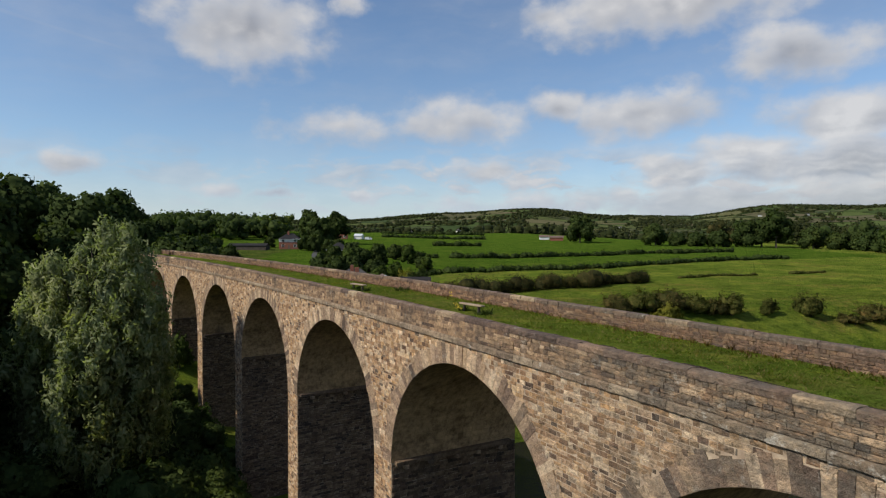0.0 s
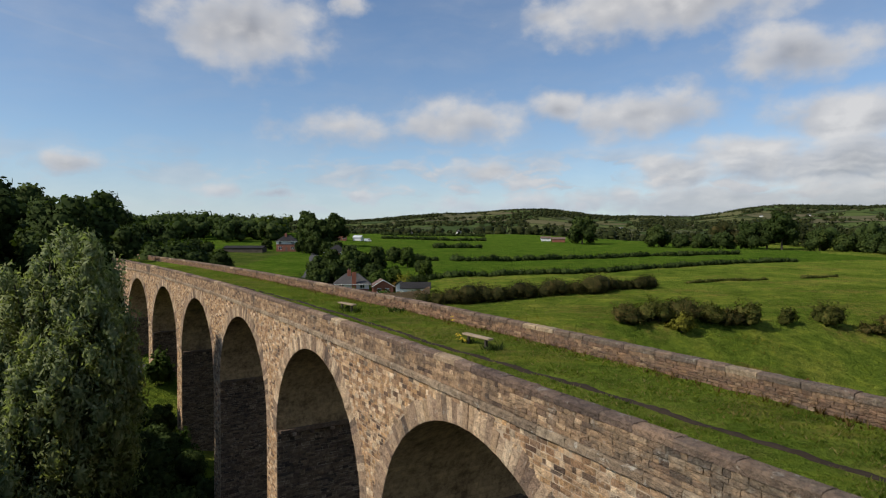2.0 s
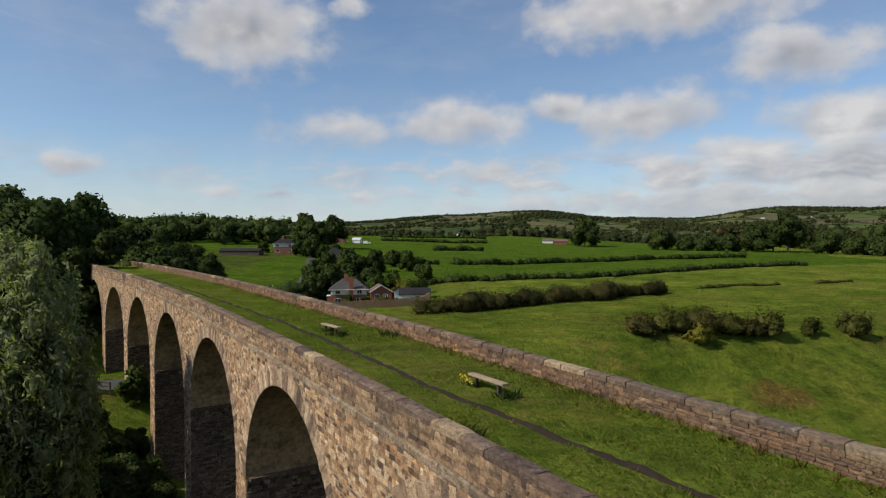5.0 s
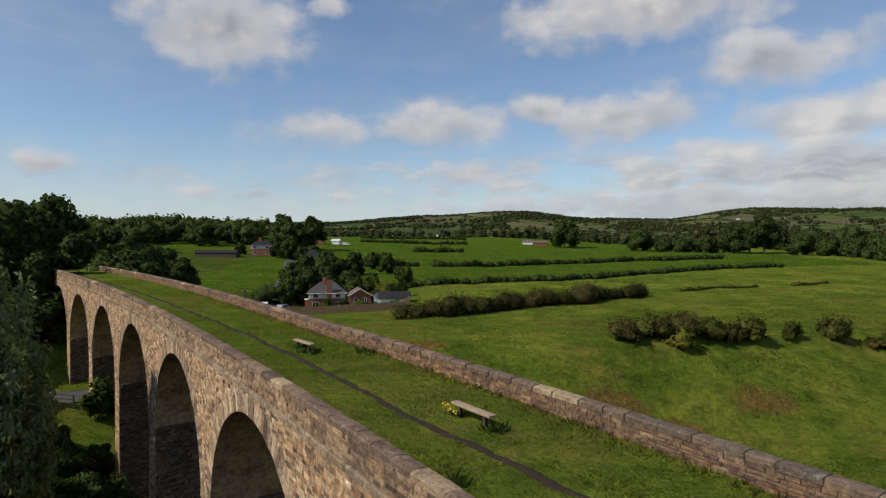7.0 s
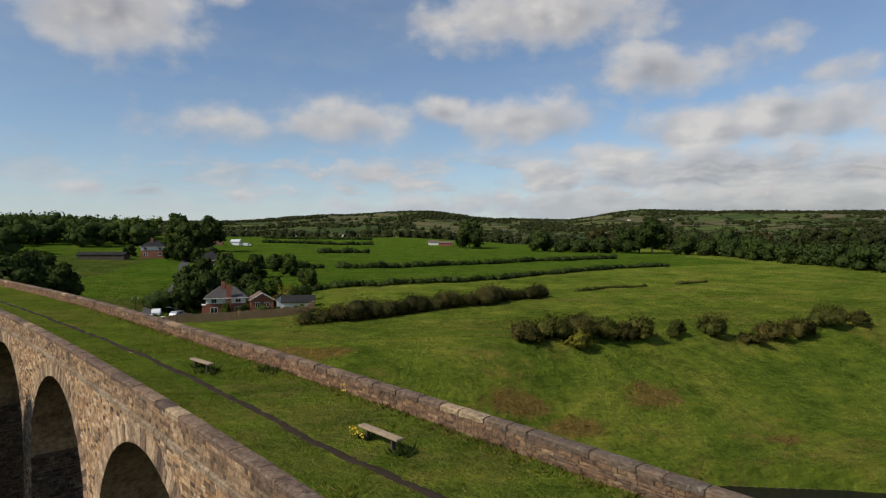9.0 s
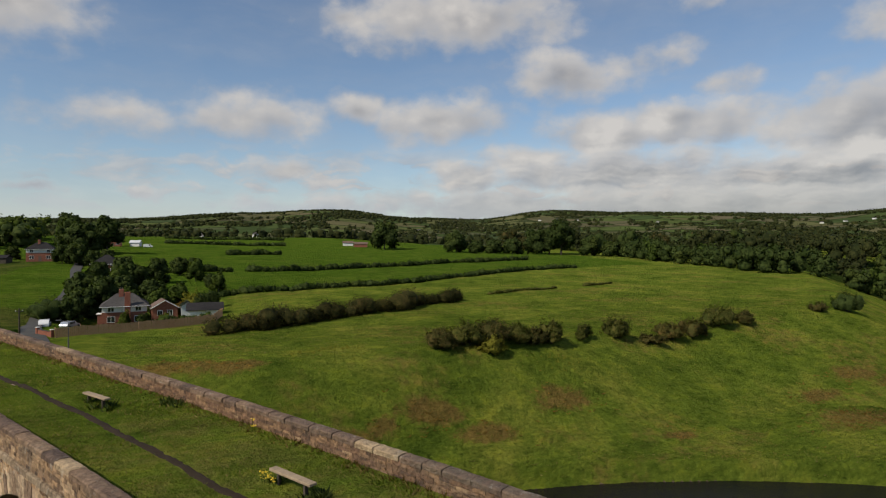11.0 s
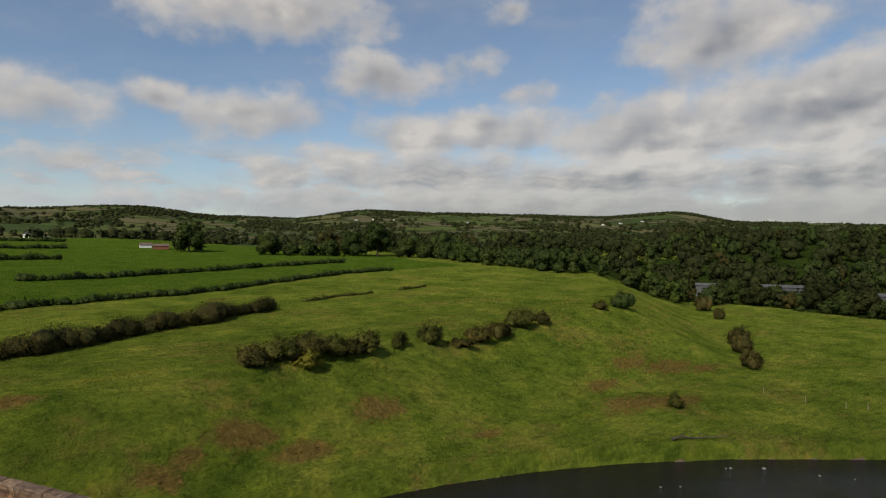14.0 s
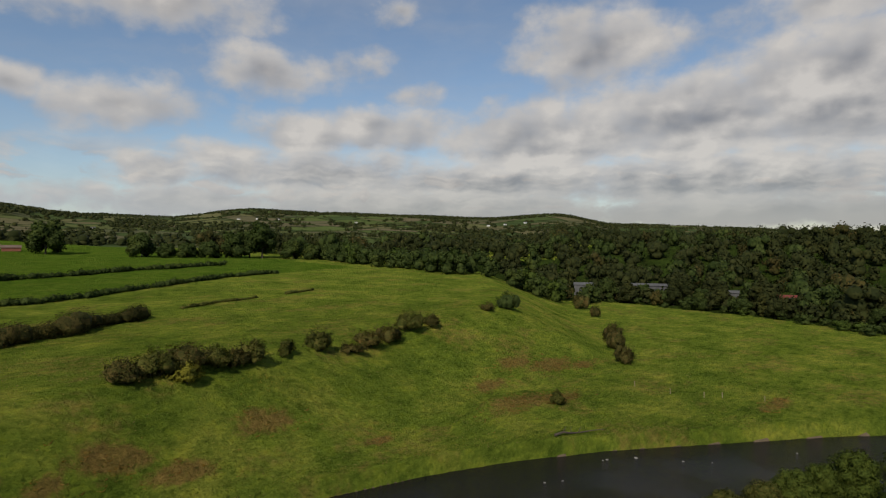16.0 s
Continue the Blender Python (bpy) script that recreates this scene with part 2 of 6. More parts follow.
PALE = ((0.0, (0.54, 0.39, 0.25)), (0.25, (0.27, 0.19, 0.14)), (0.42, (0.68, 0.51, 0.34)), (0.6, (0.15, 0.11, 0.088)), (0.75, (0.44, 0.31, 0.215)), (0.88, (0.76, 0.60, 0.42)), (1.0, (0.34, 0.235, 0.16)))
ASHY = ((0.0, (0.40, 0.31, 0.215)), (0.3, (0.25, 0.19, 0.135)), (0.5, (0.46, 0.37, 0.26)), (0.75, (0.30, 0.22, 0.15)), (1.0, (0.54, 0.45, 0.33)))
m_face = stone_material("buff_sandstone", BUFF, 0.6, 0.58, 0.3, 0.65)
m_pier = stone_material("shade_toned_sandstone", PIER_SHADE, 0.5, 0.5)
m_parapet = stone_material("pinkish_sandstone", PINK, 0.6, 0.52, 0.0, 0.3)
m_coping = stone_material("weathered_coping_stone", COPE, 0.35, 0.55, 0.35, 0.5)
m_string = stone_material("string_course_stone", ASHY, 0.6, 0.54, 0.7, 0.6)
m_upper = stone_material("sooty_parapet_stone", GREY, 0.8, 0.48, 0.35, 0.8)
m_arch = stone_material("arch_stone", PALE, 0.65, 0.52, 0.3, 0.5)


def mortar_material():
    k = Mat("mortar", 0.95, 0.1)
    k.colour(k.ramp(k.noise(3.0, 5), (0.3, (0.30, 0.22, 0.15)), (0.7, (0.50, 0.39, 0.27))))
    k.bump(k.noise(20, 6), 0.5, 0.02)
    return k.m


def soffit_material():
    k = Mat("arch_lining_stone", 0.9, 0.2)
    brick = k.node("ShaderNodeTexBrick")
    uv = k.node("ShaderNodeUVMap")
    k.t.links.new(uv.outputs[0], brick.inputs["Vector"])
    brick.inputs["Scale"].default_value = 1.0
    for key, v in (("Mortar Size", 0.012), ("Brick Width", 0.75), ("Row Height", 0.3), ("Bias", 0.0), ("Mortar Smooth", 0.3)):
        brick.inputs[key].default_value = v
    brick.inputs["Color1"].default_value, brick.inputs["Color2"].default_value, brick.inputs["Mortar"].default_value = (0.50, 0.35, 0.19, 1), (0.43, 0.30, 0.165, 1), (0.37, 0.26, 0.15, 1)
    c = k.mix(0.8, brick.outputs[0], k.ramp(k.noise(0.8, 7, 0.7), (0.3, (0.25, 0.21, 0.17)), (0.52, (0.85, 0.8, 0.74)), (0.7, (1.1, 1.05, 0.95))), "MULTIPLY")
    c = k.mix(0.6, c, k.ramp(k.noise(3.2, 7, 0.75), (0.32, (0.3, 0.25, 0.2)), (0.55, (1.0, 0.96, 0.9)), (0.72, (1.4, 1.25, 1.0))), "MULTIPLY")
    k.colour(k.mix(k.step(k.noise(0.25, 4, 0.6), 0.55, 0.72), c, (0.07, 0.055, 0.045)))
    k.bump(k.math("ADD", k.math("MULTIPLY", brick.outputs[1], 0.35), k.noise(9, 5)), 0.6, 0.03)
    return k.m


m_mortar, m_soffit = mortar_material(), soffit_material()


# rusty patches on the bank: x, y, half length, half depth
BRACKEN = [(88, 77, 9, 2.6), (97, 74.5, 6, 2.0), (93, 88.5, 5, 1.6), (107, 92.5, 6, 2), (117, 89.5, 9, 2.4), (126, 87, 6, 1.8), (29.5, 83.4, 4.4, 1.1), (23, 85.3, 4.6, 1.5), (13, 82.6, 2.6, 1.0), (16.5, 84, 2.2, 1.0), (43, 87.3, 4.5, 1.6), (-8, 92.6, 5.5, 1.5), (-1, 91.3, 4, 1.3), (124, 44.8, 6, 1.8), (57.5, 81.3, 3, 0.9)]


def grass_material(name, tones, dry, dry_amount, dry_from=0.55, patches=()):
    k = Mat(name, 0.95, 0.0)
    c = k.ramp(k.noise(0.09, 6, 0.62), *tones)
    c = k.mix(0.6, c, k.ramp(k.noise(1.6, 6, 0.7, (0.7, 1.3, 1)), (0.3, (0.32, 0.38, 0.3)), (0.7, (1.05, 1.05, 0.98))), "MULTIPLY")
    patch = k.math("MULTIPLY", k.step(k.noise(0.06, 5, 0.6, (1, 1.6, 1)), dry_from, dry_from + 0.1), k.step(k.noise(0.7, 5, 0.65), 0.35, 0.65))
    c = k.mix(k.math("MULTIPLY", patch, dry_amount), c, dry)
    c = k.mix(0.7, c, k.ramp(k.noise(0.42, 7, 0.72, (0.8, 1.7, 1)), (0.34, (0.36, 0.46, 0.42)), (0.5, (1.0, 1.0, 1.0)), (0.66, (1.5, 1.35, 1.05))), "MULTIPLY")
    inside = None
    for x, y, wide, deep in patches:
        at = k.node("ShaderNodeMapping")
        at.vector_type = "TEXTURE"
        at.inputs[1].default_value, at.inputs[3].default_value = (x, y, 0), (wide, deep, 1000)
        k.t.links.new(k.pos.outputs["Position"], at.inputs[0])
        far = k.node("ShaderNodeVectorMath")
        far.operation = "LENGTH"
        k.t.links.new(at.outputs[0], far.inputs[0])
        inside = far.outputs["Value"] if inside is None else k.math("MINIMUM", inside, far.outputs["Value"])
    if patches:
        ragged = k.math("ADD", inside, k.math("MULTIPLY", k.math("SUBTRACT", k.noise(0.4, 7, 0.75), 0.5), 3.2))
        c = k.mix(k.math("MULTIPLY", k.step(ragged, 1.35, 0.5), 0.8), c, k.ramp(k.noise(1.1, 6, 0.72), (0.3, (0.10, 0.068, 0.024)), (0.55, (0.20, 0.12, 0.04)), (0.7, (0.33, 0.20, 0.065))))
    k.colour(c)
    k.bump(k.math("ADD", k.math("MULTIPLY", k.noise(0.6, 4, 0.6), 2.4), k.math("ADD", k.math("MULTIPLY", k.noise(1.9, 6, 0.7), 1.5), k.noise(9.0, 4, 0.7))), 1.0, 0.36)
    return k.m


m_meadow = grass_material("rough_meadow_grass", ((0.28, (0.084, 0.130, 0.018)), (0.5, (0.160, 0.210, 0.029)), (0.70, (0.278, 0.288, 0.049))), (0.235, 0.16, 0.05), 0.55, 0.52, BRACKEN)
m_pasture = grass_material("bright_pasture_grass", ((0.25, (0.062, 0.116, 0.013)), (0.5, (0.089, 0.148, 0.017)), (0.75, (0.130, 0.172, 0.026))), (0.15, 0.16, 0.03), 0.35, 0.58)
m_dark_pasture = grass_material("dark_pasture_grass", ((0.25, (0.060, 0.090, 0.018)), (0.5, (0.088, 0.118, 0.023)), (0.75, (0.135, 0.150, 0.034))), (0.16, 0.13, 0.045), 0.5, 0.52)


def hill_material():
    """Patchwork of far fields: one tone a field, with dark hedge lines."""
    k = Mat("far_fields", 0.95, 0.0)
    cells, edge = k.node("ShaderNodeTexVoronoi"), k.node("ShaderNodeTexVoronoi")
    warp = k.node("ShaderNodeVectorMath")
    warp.operation = "MULTIPLY"
    warp.inputs[1].default_value = (0.008, 0.006, 0.0)
    k.t.links.new(k.pos.outputs["Position"], warp.inputs[0])
    edge.feature = "DISTANCE_TO_EDGE"
    for n in (cells, edge):
        n.inputs["Scale"].default_value = 1.0
        k.t.links.new(warp.outputs[0], n.inputs["Vector"])
    c = k.ramp(cells.outputs["Color"], (0.15, (0.055, 0.080, 0.03)), (0.35, (0.090, 0.118, 0.038)), (0.5, (0.118, 0.118, 0.052)), (0.65, (0.135, 0.115, 0.068)), (0.85, (0.060, 0.082, 0.036)))
    c = k.mix(0.5, c, k.ramp(k.noise(0.02, 5, 0.6), (0.3, (0.5, 0.5, 0.45)), (0.7, (1.0, 1.0, 1.0))), "MULTIPLY")
    k.colour(k.mix(k.step(edge.outputs[0], 0.055, 0.025), c, (0.025, 0.035, 0.012)))
    return k.m


m_hill = hill_material()
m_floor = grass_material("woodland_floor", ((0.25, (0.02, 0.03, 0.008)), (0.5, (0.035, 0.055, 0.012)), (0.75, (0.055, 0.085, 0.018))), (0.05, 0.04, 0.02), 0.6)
m_deck = grass_material("deck_turf", ((0.25, (0.105, 0.155, 0.021)), (0.5, (0.158, 0.218, 0.030)), (0.75, (0.225, 0.26, 0.046))), (0.22, 0.165, 0.055), 0.5, 0.48)


def plain_noise(name, low, high, scale, rough=0.85, spec=0.3, bump=0.3, dist=0.01, metal=0.0):
    k = Mat(name, rough, spec)
    k.b.inputs["Metallic"].default_value = metal
    c = k.ramp(k.math("ADD", k.math("MULTIPLY", k.noise(scale, 6, 0.65), 0.6), k.math("MULTIPLY", k.noise(scale * 0.13, 4), 0.4)), (0.3, low), (0.7, high))
    k.colour(c)
    if bump:
        k.bump(k.noise(scale * 2, 5), bump, dist)
    return k.m


m_bank = plain_noise("river_bank_earth", (0.06, 0.045, 0.03), (0.16, 0.12, 0.075), 3.0, 0.9, 0.2, 0.6, 0.05)
m_path = plain_noise("trodden_earth", (0.022, 0.016, 0.010), (0.052, 0.037, 0.025), 6.0, 0.95, 0.1, 0.6, 0.03)
m_road = plain_noise("asphalt", (0.05, 0.049, 0.047), (0.10, 0.096, 0.09), 4.0, 0.9, 0.1, 0.3, 0.01)
m_bark = plain_noise("bark", (0.035, 0.028, 0.02), (0.11, 0.09, 0.07), 7.0, 0.9, 0.2, 0.8, 0.03)
m_oldwood = plain_noise("weathered_grey_wood", (0.20, 0.145, 0.095), (0.42, 0.32, 0.215), 9.0, 0.85, 0.2, 0.5, 0.006)
m_fence = plain_noise("brown_stained_fence_wood", (0.40, 0.21, 0.10), (0.58, 0.34, 0.19), 2.5, 0.85, 0.2, 0.4, 0.01)
m_brick = plain_noise("red_brick", (0.17, 0.06, 0.04), (0.32, 0.13, 0.085), 3.0, 0.85, 0.2, 0.3, 0.008)
m_render = plain_noise("white_render", (0.62, 0.61, 0.58), (0.82, 0.81, 0.78), 0.8, 0.8, 0.3, 0.15, 0.004)
m_slate = plain_noise("grey_slate", (0.045, 0.043, 0.043), (0.105, 0.097, 0.092), 2.0, 0.9, 0.05, 0.4, 0.01)
m_darkslate = plain_noise("dark_slate", (0.018, 0.017, 0.018), (0.045, 0.042, 0.042), 2.0, 0.9, 0.05, 0.4, 0.01)
m_darktile = plain_noise("brown_roof_tile", (0.10, 0.065, 0.05), (0.19, 0.13, 0.10), 2.0, 0.75, 0.3, 0.4, 0.01)
m_frame = plain_noise("white_window_paint", (0.72, 0.72, 0.70), (0.82, 0.82, 0.80), 2.0, 0.5, 0.4, 0.0)
m_sheet = plain_noise("pale_sheet_metal", (0.45, 0.47, 0.49), (0.68, 0.69, 0.70), 0.6, 0.45, 0.5, 0.0)
m_greysheet = plain_noise("grey_sheet_metal", (0.06, 0.062, 0.064), (0.13, 0.13, 0.132), 0.6, 0.9, 0.1, 0.0)
m_blue = plain_noise("blue_sheet_metal", (0.10, 0.17, 0.28), (0.17, 0.25, 0.36), 0.6, 0.5, 0.5, 0.0)
m_redsheet = plain_noise("red_sheet_metal", (0.14, 0.035, 0.03), (0.20, 0.055, 0.045), 0.6, 0.9, 0.1, 0.0)
m_yellow = plain_noise("yellow_petals", (0.62, 0.42, 0.03), (0.78, 0.58, 0.06), 8.0, 0.7, 0.2, 0.0)
m_rubber = plain_noise("tyre_rubber", (0.018, 0.018, 0.018), (0.035, 0.035, 0.035), 10.0, 0.8, 0.3, 0.0)


def gloss(name, c, rough, metal=0.0, spec=0.5):
    k = Mat(name, rough, spec)
    k.b.inputs["Metallic"].default_value = metal
    k.colour(k.mix(k.math("MULTIPLY", k.noise(1.5, 4), 0.25), c, tuple(v * 0.7 for v in c)))
    return k.m


m_glass = gloss("dark_window_glass", (0.02, 0.024, 0.028), 0.06, 0.0, 0.8)
m_silver = gloss("silver_car_paint", (0.42, 0.45, 0.49), 0.25, 0.4)
m_whitecar = gloss("white_car_paint", (0.75, 0.76, 0.77), 0.25)


def water_material():
    k = Mat("river_water", 0.08, 0.14)
    k.b.inputs["IOR"].default_value = 1.33
    k.colour(k.mix(k.noise(0.12, 4), (0.006, 0.007, 0.008), (0.018, 0.015, 0.011)))
    rip = k.math("ADD", k.noise(1.1, 5, 0.65, (1, 1.8, 1)), k.math("MULTIPLY", k.noise(4.5, 4, 0.7), 0.5))
    k.bump(k.math("MULTIPLY", rip, k.math("ADD", k.step(k.noise(0.05, 3), 0.42, 0.62), 0.45)), 0.9, 0.26)
    return k.m


m_water = water_material()


def leaf_material(name, tones, through=0.35):
    k = Mat(name, 0.75, 0.06)
    c = k.ramp(k.odd(), *tones)
    c = k.mix(0.5, c, k.ramp(k.noise(0.35, 4, 0.6), (0.3, (0.5, 0.5, 0.45)), (0.7, (1.0, 1.0, 0.95))), "MULTIPLY")
    c = k.mix(0.7, c, k.ramp(k.noise(0.055, 3, 0.6), (0.3, (0.55, 0.62, 0.5)), (0.55, (1.0, 1.0, 1.0)), (0.75, (1.5, 1.3, 0.9))), "MULTIPLY")
    k.colour(c)
    leafy = k.node("ShaderNodeBsdfTranslucent")
    k.t.links.new(k.mix(1.0, c, (0.9, 1.0, 0.45), "MULTIPLY"), leafy.inputs[0])
    both = k.node("ShaderNodeMixShader")
    both.inputs[0].default_value = through
    k.t.links.new(k.b.outputs[0], both.inputs[1]), k.t.links.new(leafy.outputs[0], both.inputs[2])
    k.t.links.new(both.outputs[0], k.t.nodes["Material Output"].inputs[0])
    return k.m


m_leaf = leaf_material("broad_leaves", ((0.0, (0.045, 0.070, 0.014)), (0.5, (0.070, 0.105, 0.021)), (1.0, (0.10, 0.135, 0.03))))
m_leaf_dark = leaf_material("dark_leaves", ((0.0, (0.036, 0.056, 0.016)), (0.5, (0.058, 0.084, 0.023)), (1.0, (0.086, 0.114, 0.034))), 0.35)
m_leaf_light = leaf_material("light_leaves", ((0.0, (0.065, 0.095, 0.018)), (0.5, (0.10, 0.135, 0.026)), (1.0, (0.135, 0.16, 0.03))))
m_leaf_willow = leaf_material("willow_leaves", ((0.0, (0.20, 0.24, 0.11)), (0.5, (0.30, 0.34, 0.16)), (1.0, (0.42, 0.45, 0.26))), 0.55)
m_leaf_haw = leaf_material("hawthorn_leaves", ((0.0, (0.062, 0.070, 0.020)), (0.5, (0.105, 0.100, 0.030)), (1.0, (0.185, 0.130, 0.046))), 0.4)
m_leaf_hedge = leaf_material("brown_green_hedge_leaves", ((0.0, (0.036, 0.042, 0.014)), (0.5, (0.064, 0.064, 0.021)), (1.0, (0.115, 0.088, 0.031))), 0.35)
m_leaf_rust = leaf_material("rusty_bracken", ((0.0, (0.26, 0.145, 0.04)), (0.5, (0.40, 0.21, 0.065)), (1.0, (0.34, 0.25, 0.085))), 0.5)
m_weed = leaf_material("dry_reddish_weeds", ((0.0, (0.13, 0.10, 0.035)), (0.5, (0.20, 0.125, 0.05)), (1.0, (0.26, 0.18, 0.08))), 0.4)
m_leaf_olive = leaf_material("olive_thorn_leaves", ((0.0, (0.070, 0.086, 0.020)), (0.5, (0.120, 0.130, 0.031)), (1.0, (0.20, 0.17, 0.050))), 0.4)
# leaf colour darkened to stand for cloud shade over the farther woods
m_leaf_clouded = leaf_material("cloud_shaded_leaves", ((0.0, (0.024, 0.032, 0.011)), (0.5, (0.038, 0.046, 0.015)), (1.0, (0.058, 0.062, 0.021))), 0.2)
m_leaf_yellow = leaf_material("golden_leaves", ((0.0, (0.20, 0.20, 0.03)), (0.5, (0.28, 0.26, 0.04)), (1.0, (0.34, 0.30, 0.05))))
m_blade = leaf_material("grass_blades", ((0.0, (0.105, 0.160, 0.020)), (0.45, (0.165, 0.220, 0.030)), (0.82, (0.245, 0.265, 0.05)), (0.92, (0.33, 0.26, 0.10)), (1.0, (0.40, 0.30, 0.14))), 0.5)
m_foam_stone = plain_noise("foam_stone_grey", (0.10, 0.095, 0.085), (0.30, 0.28, 0.25), 5.0, 0.5, 0.4, 0.4, 0.02)

# ---- lie of the land ----
RIVER = [(190, -60), (150, -14), (125, 12), (109, 26), (93, 38), (78, 49), (66, 56), (54, 61), (42, 64.5), (29, 66.5), (14, 66), (3, 57), (-1, 43), (-4, 27), (-11, 10), (-26, -8), (-60, -26), (-140, -40)]
LANE = [(-70, 70), (-60, 74), (-46, 83), (-38, 84.5), (-30, 88)]
FOOT = [(-120, 72), (-60, 78), (-26, 84), (-8, 80), (4, 78), (24, 79.5), (47, 78.5), (65, 79.5), (85, 83), (110, 82), (142, 86), (180, 113), (236, 152), (320, 215)]
WOOD_EDGE = [(190, 400), (204, 330), (222, 256), (240, 190), (266, 166), (268, 135), (257, 106), (254, 85), (243, 64), (234, 52), (216, 18), (196, -26), (170, -80), (120, -160)]
WATER = -2.0
HALF_RIVER = 12.0
RIDGE = [(-180, .03), (-60, .03), (-30, .03), (-10, .034), (1, .047), (9, .054), (16, .041), (22, .038), (29, .052), (36, .048), (44, .044), (51, .040), (57, .046), (63, .029), (83, .014), (120, .02), (180, .03)]


def ease(a, b, v):
    v = min(1.0, max(0.0, (v - a) / (b - a)))
    return v * v * (3 - 2 * v)


def off_line(line, x, y):
    """Signed distance from a line of corners; plus is to the left of its way."""
    best, sign = 1e9, 1
    for (ax, ay), (bx, by) in zip(line, line[1:]):
        dx, dy = bx - ax, by - ay
        u = min(1.0, max(0.0, ((x - ax) * dx + (y - ay) * dy) / (dx * dx + dy * dy)))
        ex, ey = x - ax - u * dx, y - ay - u * dy
        d = ex * ex + ey * ey
        if d < best:
            best, sign = d, 1 if dx * ey - dy * ex > 0 else -1
    return sign * math.sqrt(best)


def between(table, v):
    for (a, p), (b, q) in zip(table, table[1:]):
        if v <= b:
            return p + (q - p) * ease(a, b, v)
    return table[-1][1]


def ground(x, y):
    river = abs(off_line(RIVER, x, y)) - HALF_RIVER
    r, az = math.hypot(x, y - 14), math.degrees(math.atan2(x, y - 14))
    if river < 0:
        return WATER - 0.25 - 1.3 * ease(0, 6, -river)
    low = -1.9 + 2.1 * ease(0, 1.6, river) + 0.8 * ease(4, 60, river)
    foot = off_line(FOOT, x, y)
    top = 13 + 0.036 * max(0, min(y, 430) - 120) + 0.006 * max(0, y - 430) + 8 * ease(360, 620, y) * (1 - ease(60, 220, x))
    wide = 14 + 20 * ease(15, 85, x) + 25 * ease(150, 260, x)
    top -= 4.6 * math.exp(-((x + 25) ** 2 + (y - 160) ** 2) / 420)
    top += 8.5 * math.exp(-((x + 190) ** 2 + (y - 400) ** 2) / 18000)
    field = low + (top - low) * ease(-2, wide, foot)
    # the wooded near side, west and south of the river
    wood_side = low + 11 * ease(3, 45, river) + 8 * ease(45, 160, river) + 30 * ease(160, 600, river)
    meadow = ease(70, 110, x) * ease(-40, 10, y + 0.35 * (x - 100))
    wood_side = wood_side * (1 - meadow) + meadow * (low + 27 * ease(318, 520, x + 0.2 * y))
    if foot <= -2:
        z = wood_side if x < -6 or x > 70 or off_line(RIVER, x, y) > 0 else low
    else:
        z = max(field, wood_side) if x < -6 and y < 100 else field
    if x < -18 and y < 110:
        z += (8.0 - z) * (1 - ease(3.5, 11, abs(off_line(LANE, x, y))))
    far = ease(640, 2900, r)
    if far > 0:
        z = z * (1 - far) + far * (24 + between(RIDGE, az) * min(r, 3300))
        if r > 3300:
            z -= 0.02 * (r - 3300)
    return z


def land(x, y):
    """The ground with its small unevenness."""
    z = ground(x, y)
    if z > WATER:
        z += 0.40 * noise.fractal((x * 0.05, y * 0.05, 3), 1, 2, 4) + 0.08 * noise.noise((x * 0.6, y * 0.6, 1)) + 0.12 * noise.noise((x * 0.2, y * 0.33, 5))
    return z


# ---- shaping helpers ----
rng = random.Random(7)


def mesh_of(name, verts, faces, mats, index=None, smooth=False, uvs=None, normals=None):
    me = bpy.data.meshes.new(name)
    me.from_pydata([tuple(v) for v in verts], [], [tuple(f) for f in faces])
    for m in mats if isinstance(mats, (list, tuple)) else [mats]:
        me.materials.append(m)
    if index is not None:
        me.polygons.foreach_set("material_index", index)
    if smooth:
        me.polygons.foreach_set("use_smooth", [True] * len(me.polygons))
    if uvs is not None:
        layer = me.uv_layers.new(name="UVMap")
        layer.data.foreach_set("uv", np.array([uvs[v] for f in faces for v in f], dtype=float).ravel())
    me.update()
    if normals is not None:
        me.normals_split_custom_set_from_vertices([tuple(n) for n in normals])
    return me


def under(ob, parent):
    ob.parent = parent
    return ob


def part(name, bm, material, parent, label="", m=None):
    """Links a bmesh as one mesh object under a thing or a part."""
    me = bpy.data.meshes.new(name)
    bm.to_mesh(me)
    bm.free()
    me.materials.append(material)
    ob = under(new(name, me), parent)
    if m is not None:
        ob.matrix_basis = m
    return tagged(ob, label) if label else ob


def box(x0, y0, z0, x1, y1, z1, bevel=0.0, bm=None):
    bm = bm or bmesh.new()
    made = bmesh.ops.create_cube(bm, size=1.0)["verts"]
    bmesh.ops.scale(bm, vec=(x1 - x0, y1 - y0, z1 - z0), verts=made)
    bmesh.ops.translate(bm, vec=((x0 + x1) / 2, (y0 + y1) / 2, (z0 + z1) / 2), verts=made)
    if bevel:
        edges = list({e for v in made for e in v.link_edges})
        bmesh.ops.bevel(bm, geom=edges, offset=bevel, segments=1, affect="EDGES")
    return bm


